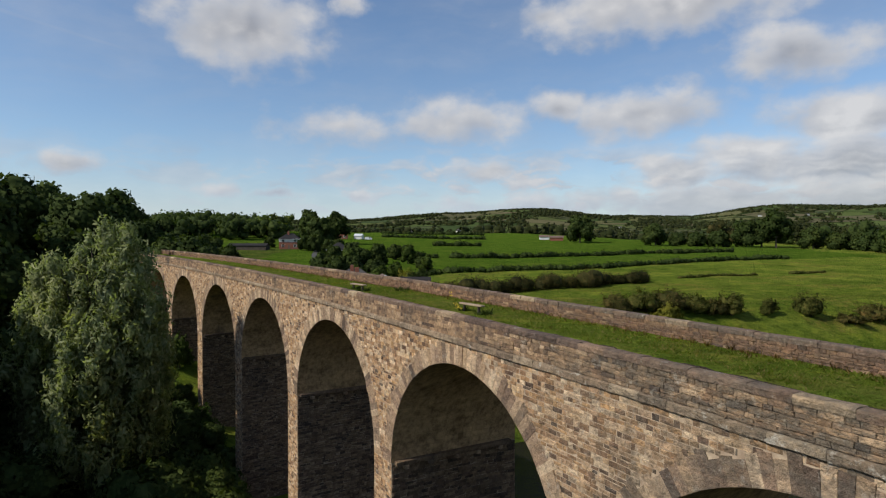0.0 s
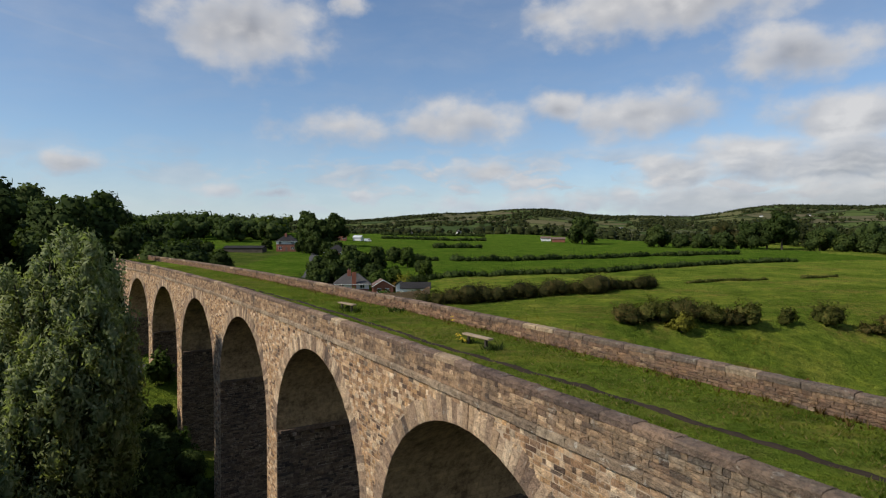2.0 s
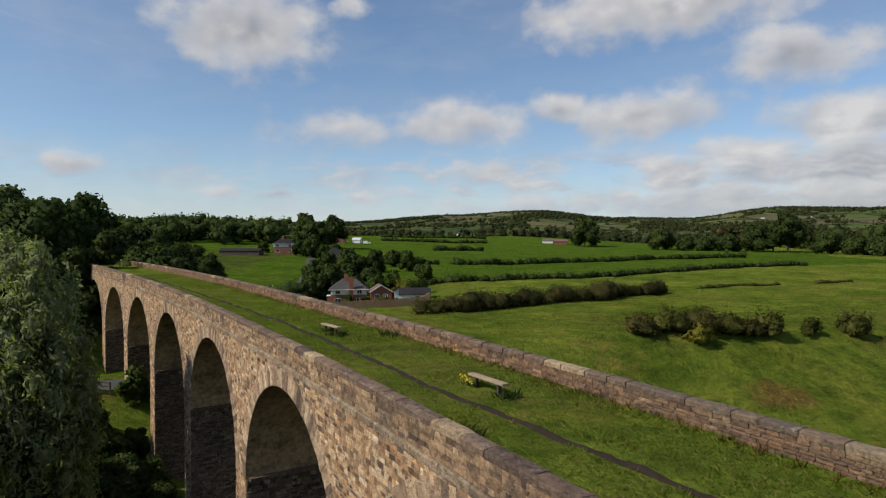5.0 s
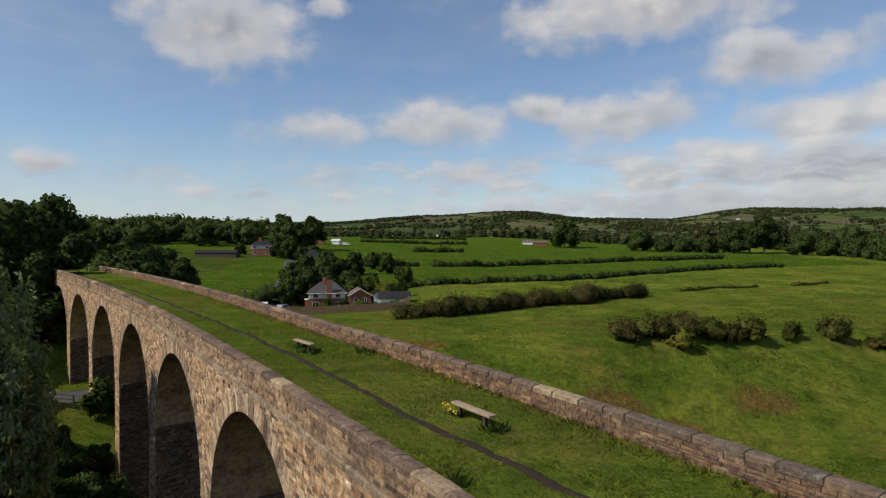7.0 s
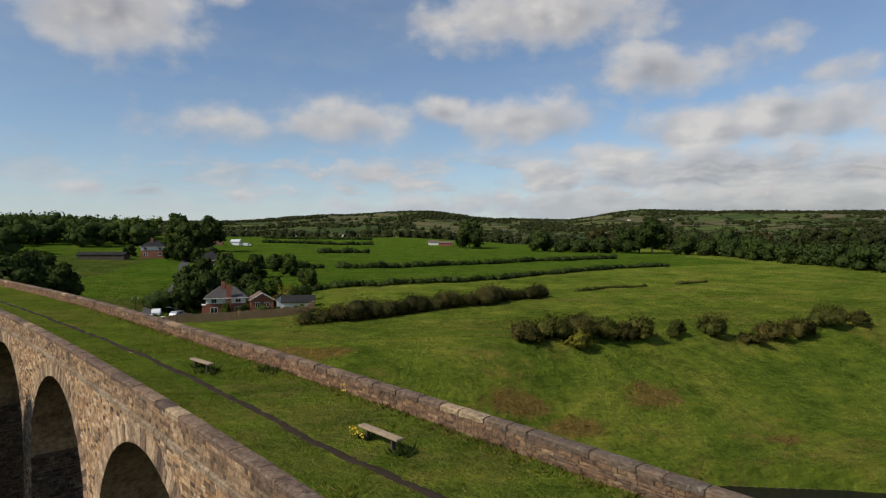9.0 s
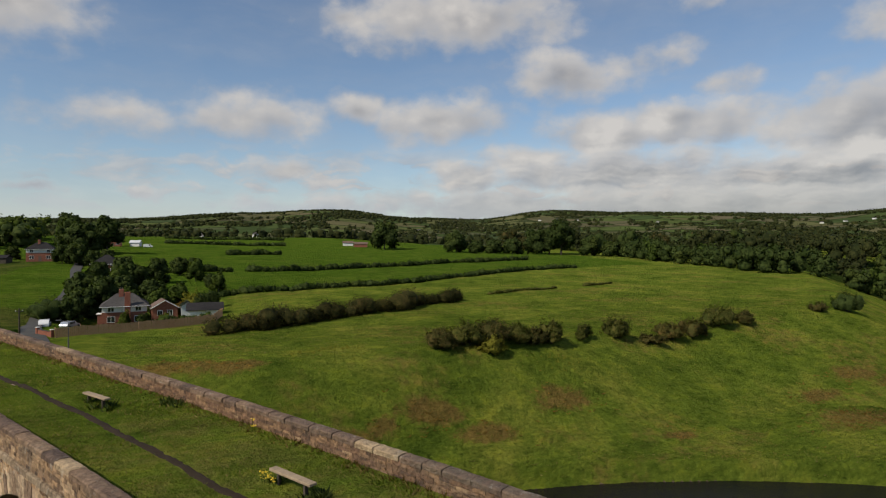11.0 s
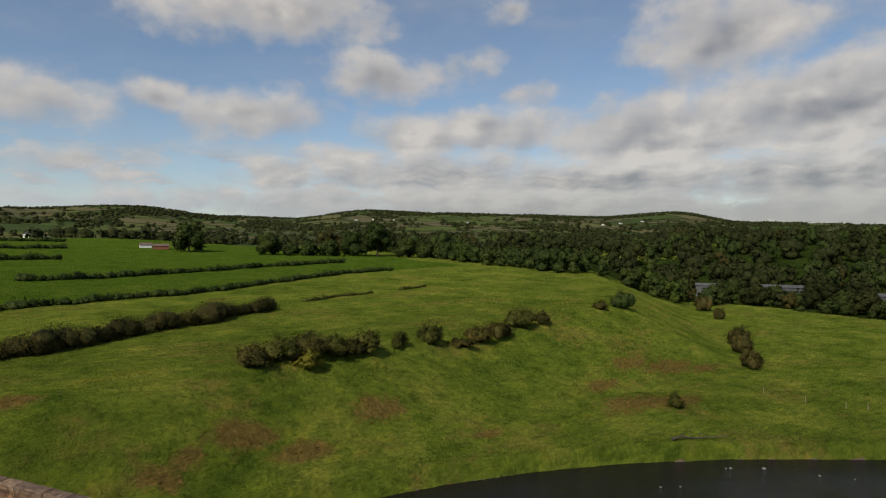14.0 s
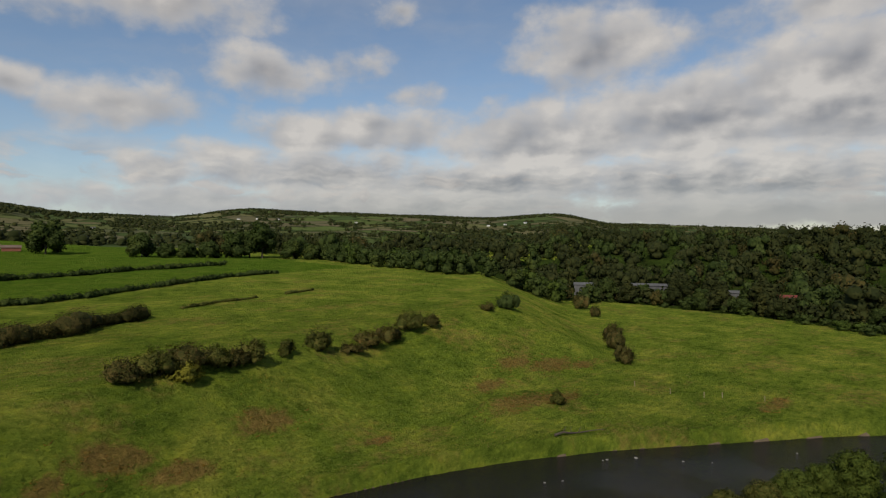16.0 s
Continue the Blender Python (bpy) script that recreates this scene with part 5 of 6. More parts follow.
def edge_trees():
    """Single trees along the edge of the wood, above the low meadow."""
    group = "trees at the edge of the low meadow"
    kinds = [make_tree("tree", "rounded tree at the meadow edge, cloud shade in its leaf colour", 12, 11, 3600, 0.36, m_leaf_clouded, rw, group, 12, 0.05),
             make_tree("tree", "mid-green broad tree at the meadow edge", 11, 10, 3600, 0.34, m_leaf_dark, rw, group, 11, 0.05),
             make_tree("tree", "pale olive willow-like tree at the meadow edge", 9, 8, 3200, 0.3, m_leaf_haw, rw, group, 10, 0.02)]
    places, tries = [[], [], []], 0
    while sum(len(q) for q in places) < 46 and tries < 3000:
        tries += 1
        x, y = rw.uniform(170, 300), rw.uniform(-60, 172)
        off = off_line(WOOD_EDGE, x, y)
        if not 3 < off < 26 or not clear_of_sheds(x, y) or any(math.hypot(x - q[0], y - q[1]) < 6 for p in places for q in p):
            continue
        if any(math.hypot(x - a * 0.93, y - b * 0.93 - 1) < 4 for a, b in SHEDS):
            continue
        places[rw.choice((0, 0, 0, 1, 1, 2))].append((x, y, rw.uniform(0.6, 1.2) * (0.8 if off < 9 else 1.0), rw.uniform(0, 360)))
    for ob, pl in zip(kinds, places):
        put_copies(ob, pl, sink=0.2)


edge_trees()


def hill_test(x, y):
    r, az = math.hypot(x, y), math.degrees(math.atan2(x, y))
    if r < 600 or r > 3500 or not -42 < az < 100:
        return False
    clump = noise.fractal((x * 0.0034, y * 0.0034, 2), 1, 2, 3)
    line = abs(noise.noise((x * 0.006, y * 0.006, 5)))
    return clump > 0.16 - (0.14 if r > 2300 else 0.0) or (line < 0.035 and rw.random() < 0.7)


def far_woods():
    spots = scatter(7500, (-2300, 100, 3400, 3500), hill_test, (8, 14), (1.0, 1.7), rw, 12)
    spots = [(x, y, h, w * (1 + math.hypot(x, y) * 0.0003)) for x, y, h, w in spots]
    wood("wood", "distant copses and hedgerow trees on the hills", spots, m_leaf_clouded, rw, 8, 2.4, 0)


far_woods()


def crest_woods():
    """Woods along the skyline, in blocks with open fell between them."""
    spots = []
    for i in range(660):
        az = -42 + i * 0.21
        block = noise.noise((az * 0.16, 3.3, 0)) + 0.35 * noise.noise((az * 0.7, 1.1, 0))
        for k in range(6):
            if block < -0.02 + 0.06 * (k - 3):
                continue
            r, a = 3060 + 45 * k + rw.uniform(-18, 18), math.radians(az + rw.uniform(-.09, .09))
            spots.append((r * math.sin(a), 14 + r * math.cos(a), rw.uniform(11, 18), rw.uniform(14, 20)))
    wood("wood", "dark woods in blocks along the distant skyline", spots, m_leaf_clouded, rw, 10, 2.2, 0)


crest_woods()

# ---- wood floor growth and trees round the viaduct ----
ru = random.Random(71)
big_kinds = [make_tree("tree", "very tall dark tree of the old wood", 22, 15, 4200, 0.45, m_leaf_dark, ru, WOOD, 14, 0.1),
             make_tree("tree", "tall dark tree standing close to the viaduct", 18, 11, 3500, 0.42, m_leaf_dark, ru, WOOD, 12, 0.08)]
put_copies(big_kinds[0], [(-66, 86, 0.85, 0), (-72, 98, 1.0, 70), (-60, 99, 0.84, 20), (-84, 88, 0.95, 140), (-92, 112, 0.9, 30), (-100, 140, 0.9, 80), (-120, 120, 1.0, 10)] + [(x, y, (top - land(x, y)) / 21.5, 40 * x) for x, y, top in ((-66, 117, 32.2), (-74, 119, 33), (-82, 124, 33.8), (-70, 127, 32.8), (-90, 130, 34))])
put_copies(big_kinds[1], [(-58, 116, 0.85, 0), (-64, 110, 0.9, 60), (-53, 120, 0.75, 120), (-48, 118, 0.72, 10), (-70, 128, 0.95, 300), (-60, 132, 0.85, 200), (-52, 134, 0.7, 90), (-45, 126, 0.62, 30), (-53, 97, 0.7, 45), (-57, 92, 0.75, 100)])
# unseen tall trees added on the slope west of the willow to shade its foot
put_copies(copy_thing(big_kinds[0], Matrix()), [(x, y, (top - land(x, y)) / 21.5, 50 * y) for x, y, top in ((-41.5, 43, 24.5), (-39, 35.5, 23), (-48, 50, 26), (-33, 25, 20), (-52, 38, 28), (-46, 60, 24))])
scrub_kinds = [make_tree("shrub", "dense dark riverside shrub in the wood", 6.5, 7, 2300, 0.27, m_leaf_dark, ru, "undergrowth below the viaduct", 10, 0.0),
               make_tree("shrub", "mid-green leafy shrub in the wood", 5.5, 6, 2200, 0.25, m_leaf, ru, "undergrowth below the viaduct", 9, 0.0)]
scrub_kinds.append(make_tree("shrub", "leafy dark shrub in the wood", 6.5, 7, 4300, 0.18, m_leaf_dark, ru, "undergrowth below the viaduct", 12, 0.0))
scrub = [[], [], []]
for _ in range(900):
    x, y = ru.uniform(-62, -8), ru.uniform(22, 82)
    off = off_line(VIA_LINE, x, y)
    if off < 3.2 or off > 34 or abs(off_line(RIVER, x, y)) < 12.5 or any(math.hypot(x - q[0], y - q[1]) < 4.2 for p in scrub for q in p):
        continue
    if (-60 < x and 62 < y and off > 1.5) or abs(off_line(LANE, x, y)) < 5:
        continue
    scrub[ru.randrange(2)].append((x, y, ru.uniform(0.65, 1.25) * (0.62 if off < 8 else 1.0) * (0.5 if x < -22 and y > 54 else 1.0), ru.uniform(0, 360)))
for i, s in enumerate(np.arange(20, 67, 2.6)):
    for off in (-2.6, -5.4, -8.6):
        x, y, _ = via(float(s), off + ru.uniform(-.8, .8), 0)
        if abs(off_line(RIVER, x, y)) > 13 and (y < 63 or (x > -29.3 and y < 67.5)):
            scrub[(i + int(off)) % 2].append((x, y, ru.uniform(0.55, 0.95) * (1 if off < -4 else 0.65) * (0.6 if y > 56 else 1), ru.uniform(0, 360)))
for pl in scrub[:2]:
    scrub[2] += [q for q in pl if math.hypot(q[0], q[1] - 8) < 47]
    pl[:] = [q for q in pl if math.hypot(q[0], q[1] - 8) >= 47]
scrub[2] += [(-22.4, 50.5, 0.8, 20), (-19.2, 47.6, 0.75, 80), (-16.6, 44.0, 0.7, 150), (-20.6, 53.4, 0.6, 220), (-23.4, 60.6, 0.5, 60), (-27.0, 61.4, 0.6, 310), (-20.2, 57.2, 0.5, 120), (-30.4, 64.0, 0.5, 30), (-26.2, 57.4, 0.7, 200)]
for ob, pl in zip(scrub_kinds, scrub):
    put_copies(ob, pl, sink=0.3)
scrub_dark = make_tree("shrub", "dark shrub beside the lane under the trees", 7, 7.5, 2300, 0.27, m_leaf_dark, ru, "undergrowth below the viaduct", 10, 0.0)
put_copies(scrub_dark, [(-50, 94, 1.0, 0), (-54, 96, 1.2, 60), (-47.5, 98, 1.1, 120), (-58, 91, 1.0, 200), (-52, 101, 1.2, 10), (-32.6, 67.0, 0.48, 30), (-30.0, 64.6, 0.5, 80), (-36.6, 68.4, 0.42, 140), (-29.6, 68.6, 0.36, 10)], sink=0.3)
bush("leafy green bush at the foot of a pier", -26.2, 62.6, 4.6, 3.2, m_leaf, ru, 3000, 0.13)
bush("light green shrub beside a viaduct pier", -33.4, 75.6, 3.8, 4.6, m_leaf, ru, 3000, 0.13)
# trees on the near river bank
bank_kinds = [make_tree("tree", "bushy green alder on the river bank", 6.9, 7, 17000, 0.085, m_leaf_light, ru, "alders on the river bank", 22, 0.0, 0.55, 1.5),
              make_tree("tree", "yellow-green bushy tree on the river bank", 5.5, 6, 15000, 0.08, m_leaf_olive, ru, "alders on the river bank", 20, 0.0, 0.55, 1.5)]
put_copies(bank_kinds[0], [(76, 31, 0.7, 0), (84, 26.5, 0.8, 90), (91, 22, 0.85, 200), (100, 15, 0.9, 30), (80.5, 29.5, 0.62, 250)], sink=0.3)
put_copies(bank_kinds[1], [(67.5, 35.5, 0.72, 40), (72, 33, 0.78, 120), (61, 37, 0.6, 10), (88, 19, 0.9, 60), (64, 36.5, 0.62, 200), (55.5, 38.5, 0.5, 90)], sink=0.3)


# ---- road, houses and yards ----
ROAD = [(-92, 58), (-70, 70), (-60, 74), (-46, 83), (-38, 84.5), (-31, 87.5), (-27, 96), (-27, 112), (-34, 134), (-40, 160), (-40, 184), (-45, 215), (-53, 250), (-60, 290), (-69, 338), (-76, 390)]


def ribbon(name, label, line, wide, lift, material, category):
    pts = []
    for (ax, ay), (bx, by) in zip(line, line[1:]):
        n = max(2, int(math.hypot(bx - ax, by - ay) / 2))
        pts += [(ax + (bx - ax) * i / n, ay + (by - ay) * i / n) for i in range(n)]
    pts.append(line[-1])
    verts, faces = [], []
    for i, (x, y) in enumerate(pts):
        a, b = pts[max(0, i - 1)], pts[min(len(pts) - 1, i + 1)]
        t = Vector((b[0] - a[0], b[1] - a[1])).normalized()
        z = max(land(x - t.y * w, y + t.x * w) for w in (-wide / 2, 0, wide / 2)) * 0.5 + land(x, y) * 0.5 + lift
        for w in (-0.5, -0.2, 0.2, 0.5):
            verts.append((x - t.y * w * wide, y + t.x * w * wide, z + (0.05 if abs(w) < 0.3 else 0)))
    for i in range(len(pts) - 1):
        for k in range(3):
            a = 4 * i + k
            faces.append((a, a + 1, a + 5, a + 4))
    return tagged(new(name, mesh_of(name, verts, faces, material, smooth=True)), label, category, kind="structure")


ribbon("road", "grey asphalt lane under the viaduct", ROAD[:6], 6.0, 0.12, m_road, "road")
ribbon("road", "narrow grey asphalt lane climbing past the houses", ROAD[5:], 3.2, 0.11, m_road, "road")


def hip_roof(w, d, z, rise, over, ridge):
    bm = bmesh.new()
    x, y = w / 2 + over, d / 2 + over
    low = [bm.verts.new(p) for p in ((-x, -y, z - 0.15), (x, -y, z - 0.15), (x, y, z - 0.15), (-x, y, z - 0.15))]
    edge = [bm.verts.new(p) for p in ((-x, -y, z), (x, -y, z), (x, y, z), (-x, y, z))]
    top = [bm.verts.new(p) for p in ((-ridge / 2, 0, z + rise), (ridge / 2, 0, z + rise))]
    bm.faces.new(low[::-1])
    for i in range(4):
        bm.faces.new((low[i], low[(i + 1) % 4], edge[(i + 1) % 4], edge[i]))
    bm.faces.new((edge[0], edge[1], top[1], top[0])), bm.faces.new((edge[1], edge[2], top[1]))
    bm.faces.new((edge[2], edge[3], top[0], top[1])), bm.faces.new((edge[3], edge[0], top[0]))
    return bm


def gable_wall(w, d, eave, rise):
    """A box of walls with gables at both ends of y."""
    bm = bmesh.new()
    rows = [[bm.verts.new(p) for p in ((-w / 2, y, 0), (w / 2, y, 0), (w / 2, y, eave), (0, y, eave + rise), (-w / 2, y, eave))] for y in (-d / 2, d / 2)]
    bm.faces.new(rows[0]), bm.faces.new(rows[1][::-1])
    for i in (0, 1, 4):
        e = (i + 1) % 5
        bm.faces.new((rows[0][i], rows[1][i], rows[1][e], rows[0][e]))
    for i in (2, 3):
        e = i + 1
        bm.faces.new((rows[0][i], rows[1][i], rows[1][e], rows[0][e]))
    bmesh.ops.recalc_face_normals(bm, faces=bm.faces)
    return bm


def gable_roof(w, d, eave, rise, over=0.35, thick=0.14):
    bm = bmesh.new()
    k = rise / (w / 2)
    pts = [(-w / 2 - over, eave - over * k), (0, eave + rise), (w / 2 + over, eave - over * k), (w / 2 + over, eave - over * k + thick), (0, eave + rise + thick), (-w / 2 - over, eave - over * k + thick)]
    rows = [[bm.verts.new((x, y, z + 0.01)) for x, z in pts] for y in (-d / 2 - over, d / 2 + over)]
    for i in range(6):
        e = (i + 1) % 6
        bm.faces.new((rows[0][i], rows[1][i], rows[1][e], rows[0][e]))
    for q in rows:
        bm.faces.new((q[0], q[1], q[4], q[5])), bm.faces.new((q[1], q[2], q[3], q[4]))
    bmesh.ops.recalc_face_normals(bm, faces=bm.faces)
    return bm


def window(parent, x, y, z, w, h, face=-1):
    """A window on the wall at y that looks along face * y."""
    f = bmesh.new()
    t = 0.07
    for a in ((x - w / 2 - t, z - h / 2 - t, x - w / 2, z + h / 2 + t), (x + w / 2, z - h / 2 - t, x + w / 2 + t, z + h / 2 + t), (x - w / 2, z - h / 2 - t, x + w / 2, z - h / 2), (x - w / 2, z + h / 2, x + w / 2, z + h / 2 + t), (x - 0.03, z - h / 2, x + 0.03, z + h / 2)):
        box(a[0], min(y, y + face * 0.07), a[1], a[2], max(y, y + face * 0.07), a[3], 0, f)
    win = part("window", f, m_frame, parent, "white-framed window")
    for dx in (-0.25, 0.25):
        part("pane", box(x + dx * w - w * 0.22, min(y + face * 0.02, y + face * 0.035), z - h / 2 + 0.01, x + dx * w + w * 0.22, max(y + face * 0.02, y + face * 0.035), z + h / 2 - 0.01), m_glass, win)


def villa(label, x, y, turn, w, d, eave, rise, ridge, lower, upper, roof, chimneys=1, base=None):
    h = thing("house", label, "house", x, y, land(x, y) - 0.2 if base is None else base, turn)
    split_z = eave * 0.70
    part("lower_wall", box(-w / 2, -d / 2, 0, w / 2, d / 2, split_z, 0.02), lower, h, "red brick lower wall")
    part("upper_wall", box(-w / 2 + 0.03, -d / 2 + 0.03, split_z - 0.01, w / 2 - 0.03, d / 2 - 0.03, eave, 0.02), upper, h, "white rendered upper wall")
    part("roof", hip_roof(w, d, eave, rise, 0.45, ridge), roof, h, "grey slate hipped roof")
    for i in range(chimneys):
        cx = -w * 0.08 + i * w * 0.25
        c = part("chimney", box(cx - 0.45, -d * 0.1 - 0.35, eave + rise * 0.4, cx + 0.45, -d * 0.1 + 0.35, eave + rise + 0.9, 0.03), m_brick, h, "red brick chimney stack")
        for k in (-0.2, 0.2):
            bm = bmesh.new()
            pipe(bm, (cx + k, -d * 0.1, eave + rise + 0.85), (cx + k, -d * 0.1, eave + rise + 1.25), 0.12, 0.10, 8)
            part("chimney_pot", bm, m_darktile, c)
    for wx in (-w * 0.30, w * 0.30):
        window(h, wx, -d / 2 + 0.03, eave - eave * 0.155, 1.1, eave * 0.2)
        window(h, wx, -d / 2, split_z * 0.5, 1.4, 1.15)
    part("door", box(-0.5, -d / 2 - 0.05, 0.1, 0.45, -d / 2 + 0.01, 2.05, 0.01), m_darktile, h, "dark panelled front door")
    part("gutter", box(-w / 2 - 0.5, -d / 2 - 0.58, eave - 0.12, w / 2 + 0.5, -d / 2 - 0.46, eave - 0.02, 0.02), m_frame, h)
    return h


main_house = villa("red brick and white rendered house with a grey hipped roof", -23.4, 159.5, 8, 8.6, 7.0, 4.2, 2.5, 3.2, m_brick, m_render, m_slate, 1, 10.1)
# brick breast and porch on the front
part("chimney_breast", box(0.0, -3.95, 0, 1.1, -3.48, 7.2, 0.03), m_brick, main_house, "tall outer red brick chimney breast")
part("porch_roof", box(-5.3, -3.2, 2.55, -4.25, -1.0, 2.75, 0.03), m_render, main_house, "white flat porch roof")
part("porch_wall", box(-5.1, -3.1, 0, -4.3, -1.1, 2.55, 0.02), m_brick, main_house)


def cottage(name, label, x, y, turn, w, d, eave, rise, wall, roof, base=None, windows=2, trim=True):
    h = thing(name, label, name.replace("_", " "), x, y, land(x, y) - 0.15 if base is None else base, turn)
    part("wall", gable_wall(w, d, eave, rise), wall, h)
    part("roof", gable_roof(w, d, eave, rise), roof, h)
    if trim:
        for s in (-1, 1):
            bm = bmesh.new()
            k = rise / (w / 2)
            a, b = Vector((s * (w / 2 + 0.35), -d / 2 - 0.37, eave - 0.35 * k)), Vector((0, -d / 2 - 0.37, eave + rise))
            q = [bm.verts.new(p) for p in (a, b, b + Vector((0, 0, 0.17)), a + Vector((0, 0, 0.17)))]
            f = bm.faces.new(q)
            out = bmesh.ops.extrude_face_region(bm, geom=[f])
            bmesh.ops.translate(bm, vec=(0, -0.05, 0), verts=[v for v in out["geom"] if isinstance(v, bmesh.types.BMVert)])
            part("bargeboard", bm, m_frame, h, "white bargeboard")
    for i in range(windows):
        window(h, (i + 0.5) / windows * w * 0.8 - w * 0.4, -d / 2, eave * 0.55, 0.9, 1.0)
    return h


cottage("bungalow", "small brick bungalow with white bargeboards", -15.6, 158.0, 12, 5.0, 6.0, 2.4, 1.5, m_brick, m_darktile, 11.4)
garage = cottage("garage", "long low garage with a dark slate roof and white wall", -6.6, 148.5, 92, 4.2, 6.6, 1.9, 1.15, m_render, m_darkslate, 12.1, 0, False)
greenhouse = cottage("greenhouse", "small glazed greenhouse behind the garage", -10.6, 156.5, 8, 2.6, 3.2, 2.2, 0.9, m_sheet, m_glass, 11.9, 0, False)
villa("distant red brick and white house with a grey hipped roof", -73.0, 288, 5, 9.2, 8, 4.8, 2.7, 3, m_brick, m_render, m_darkslate, 1)
villa("distant house with a grey hipped roof among trees", -42.0, 243, 0, 8, 8, 3.0, 3.0, 1.0, m_brick, m_brick, m_darkslate, 0)
villa("distant red brick house beside the lane", -65.0, 386, 4, 7.5, 7, 5.0, 2.6, 2, m_brick, m_brick, m_darkslate, 1)
cottage("barn", "white rendered barn with a pale roof", -54.5, 390, 80, 4.5, 5, 2.2, 1.2, m_render, m_sheet, None, 0)
cottage("barn", "low dark shed with a grey roof", -89, 276, 84, 5, 18, 2.2, 0.9, m_bark, m_darkslate, None, 0, False)
cottage("barn", "low brick farm shed beside a field tree", 80, 424, 80, 5, 9, 2.2, 1.2, m_brick, m_darktile, None, 0, False)
cottage("barn", "long pale farm roof", 74, 440, 84, 4, 7, 2.2, 1.2, m_render, m_darktile, None, 0, False)
cottage("farmhouse", "distant white farmhouse with a grey roof", 20, 700, 30, 7, 9, 3.8, 2.4, m_render, m_slate, None, 2)
for x, y, t in [(-100, 1300, 10), (-170, 1350, 60), (-120, 1400, 100), (60, 1000, 80), (-50, 900, 85), (500, 1700, 40), (1000, 1900, 70), (1060, 1880, 20), (1120, 1850, 50), (1650, 1350, 30), (1720, 1330, 70), (1800, 1300, 10), (1300, 1650, 60)]:
    cottage("farmhouse", "far white-walled farm building on the hillside", x, y, t, 7, 10, 3.6, 2.4, m_render, m_slate, None, 0, False)
# sheds in the wood beyond the lower meadow
cottage("warehouse", "pale low industrial shed among trees", 284, 178.5, 30, 7, 10, 5.6, 0.9, m_greysheet, m_greysheet, 2.5, 0, False)
cottage("warehouse", "long grey industrial roof among trees", 300, 146.5, 25, 7, 24, 6.2, 0.9, m_greysheet, m_greysheet, 2.0, 0, False)
cottage("warehouse", "pale sheet-roofed shed at the wood edge", 296, 112.3, 20, 7, 14, 5.4, 0.9, m_greysheet, m_greysheet, 1.5, 0, False)
cottage("warehouse", "blue and red sheet-metal shed at the wood edge", 297, 85.2, 15, 6, 9, 4.8, 0.8, m_blue, m_redsheet, 1.5, 0, False)


def fence(label, line, tall, board, gap, base_lift=0.0):
    f = thing("fence", label, "fence")
    shapes = []
    for k in range(4):
        bm = box(-0.5, -0.012, 0, 0.5, 0.012, 1.0 + 0.02 * k)
        me = bpy.data.meshes.new("board")
        bm.to_mesh(me), bm.free()
        me.materials.append(m_fence)
        shapes.append(me)
    r = random.Random(3)
    for (ax, ay), (bx, by) in zip(line, line[1:]):
        length, turn = math.hypot(bx - ax, by - ay), math.degrees(math.atan2(by - ay, bx - ax))
        n = int(length / gap)
        for i in range(n):
            u = (i + 0.5) / n
            x, y = ax + (bx - ax) * u, ay + (by - ay) * u
            ob = under(new("board", r.choice(shapes)), f)
            ob.matrix_basis = pose(x, y, land(x, y) - 0.15 + base_lift, 0, r.uniform(-1, 1), turn) @ Matrix.Diagonal((board, 1, tall * r.uniform(0.97, 1.03), 1))
        m = max(2, int(length / 2.4))
        for i in range(m + 1):
            u = i / m
            x, y = ax + (bx - ax) * u, ay + (by - ay) * u
            bm = box(-0.05, 0.02, -0.3, 0.05, 0.12, tall + 0.05)
            part("post", bm, m_fence, f, "", pose(x, y, land(x, y) + base_lift, 0, 0, turn))
    return f


fence("brown close-boarded garden fence", [(-27, 121), (-20.6, 123.8), (-4.2, 131), (-3, 141)], 1.6, 0.24, 0.25)
hedge("hedge", "garden shrubs behind the boarded fence", [(-14, 139), (-10, 141), (-6, 143)], 1.6, 1.6, m_leaf, ru, 0.14, 14)


def rail_fence():
    f = thing("rail_fence", "dark wooden post and rail fence beside the lane", "fence")
    line = [(-41.0, 75.2), (-38.7, 75.8), (-36.3, 76.4)]
    for i, (x, y) in enumerate(line):
        z = land(x, y)
        part("post", box(-0.07, -0.07, -0.3, 0.07, 0.07, 1.35, 0.01), m_bark, f, "", pose(x, y, z))
        if i:
            px, py = line[i - 1]
            for h in (0.4, 0.8, 1.2):
                bm = bmesh.new()
                pipe(bm, (px, py, land(px, py) + h), (x, y, z + h), 0.05, 0.05, 5)
                part("rail", bm, m_bark, f)


rail_fence()


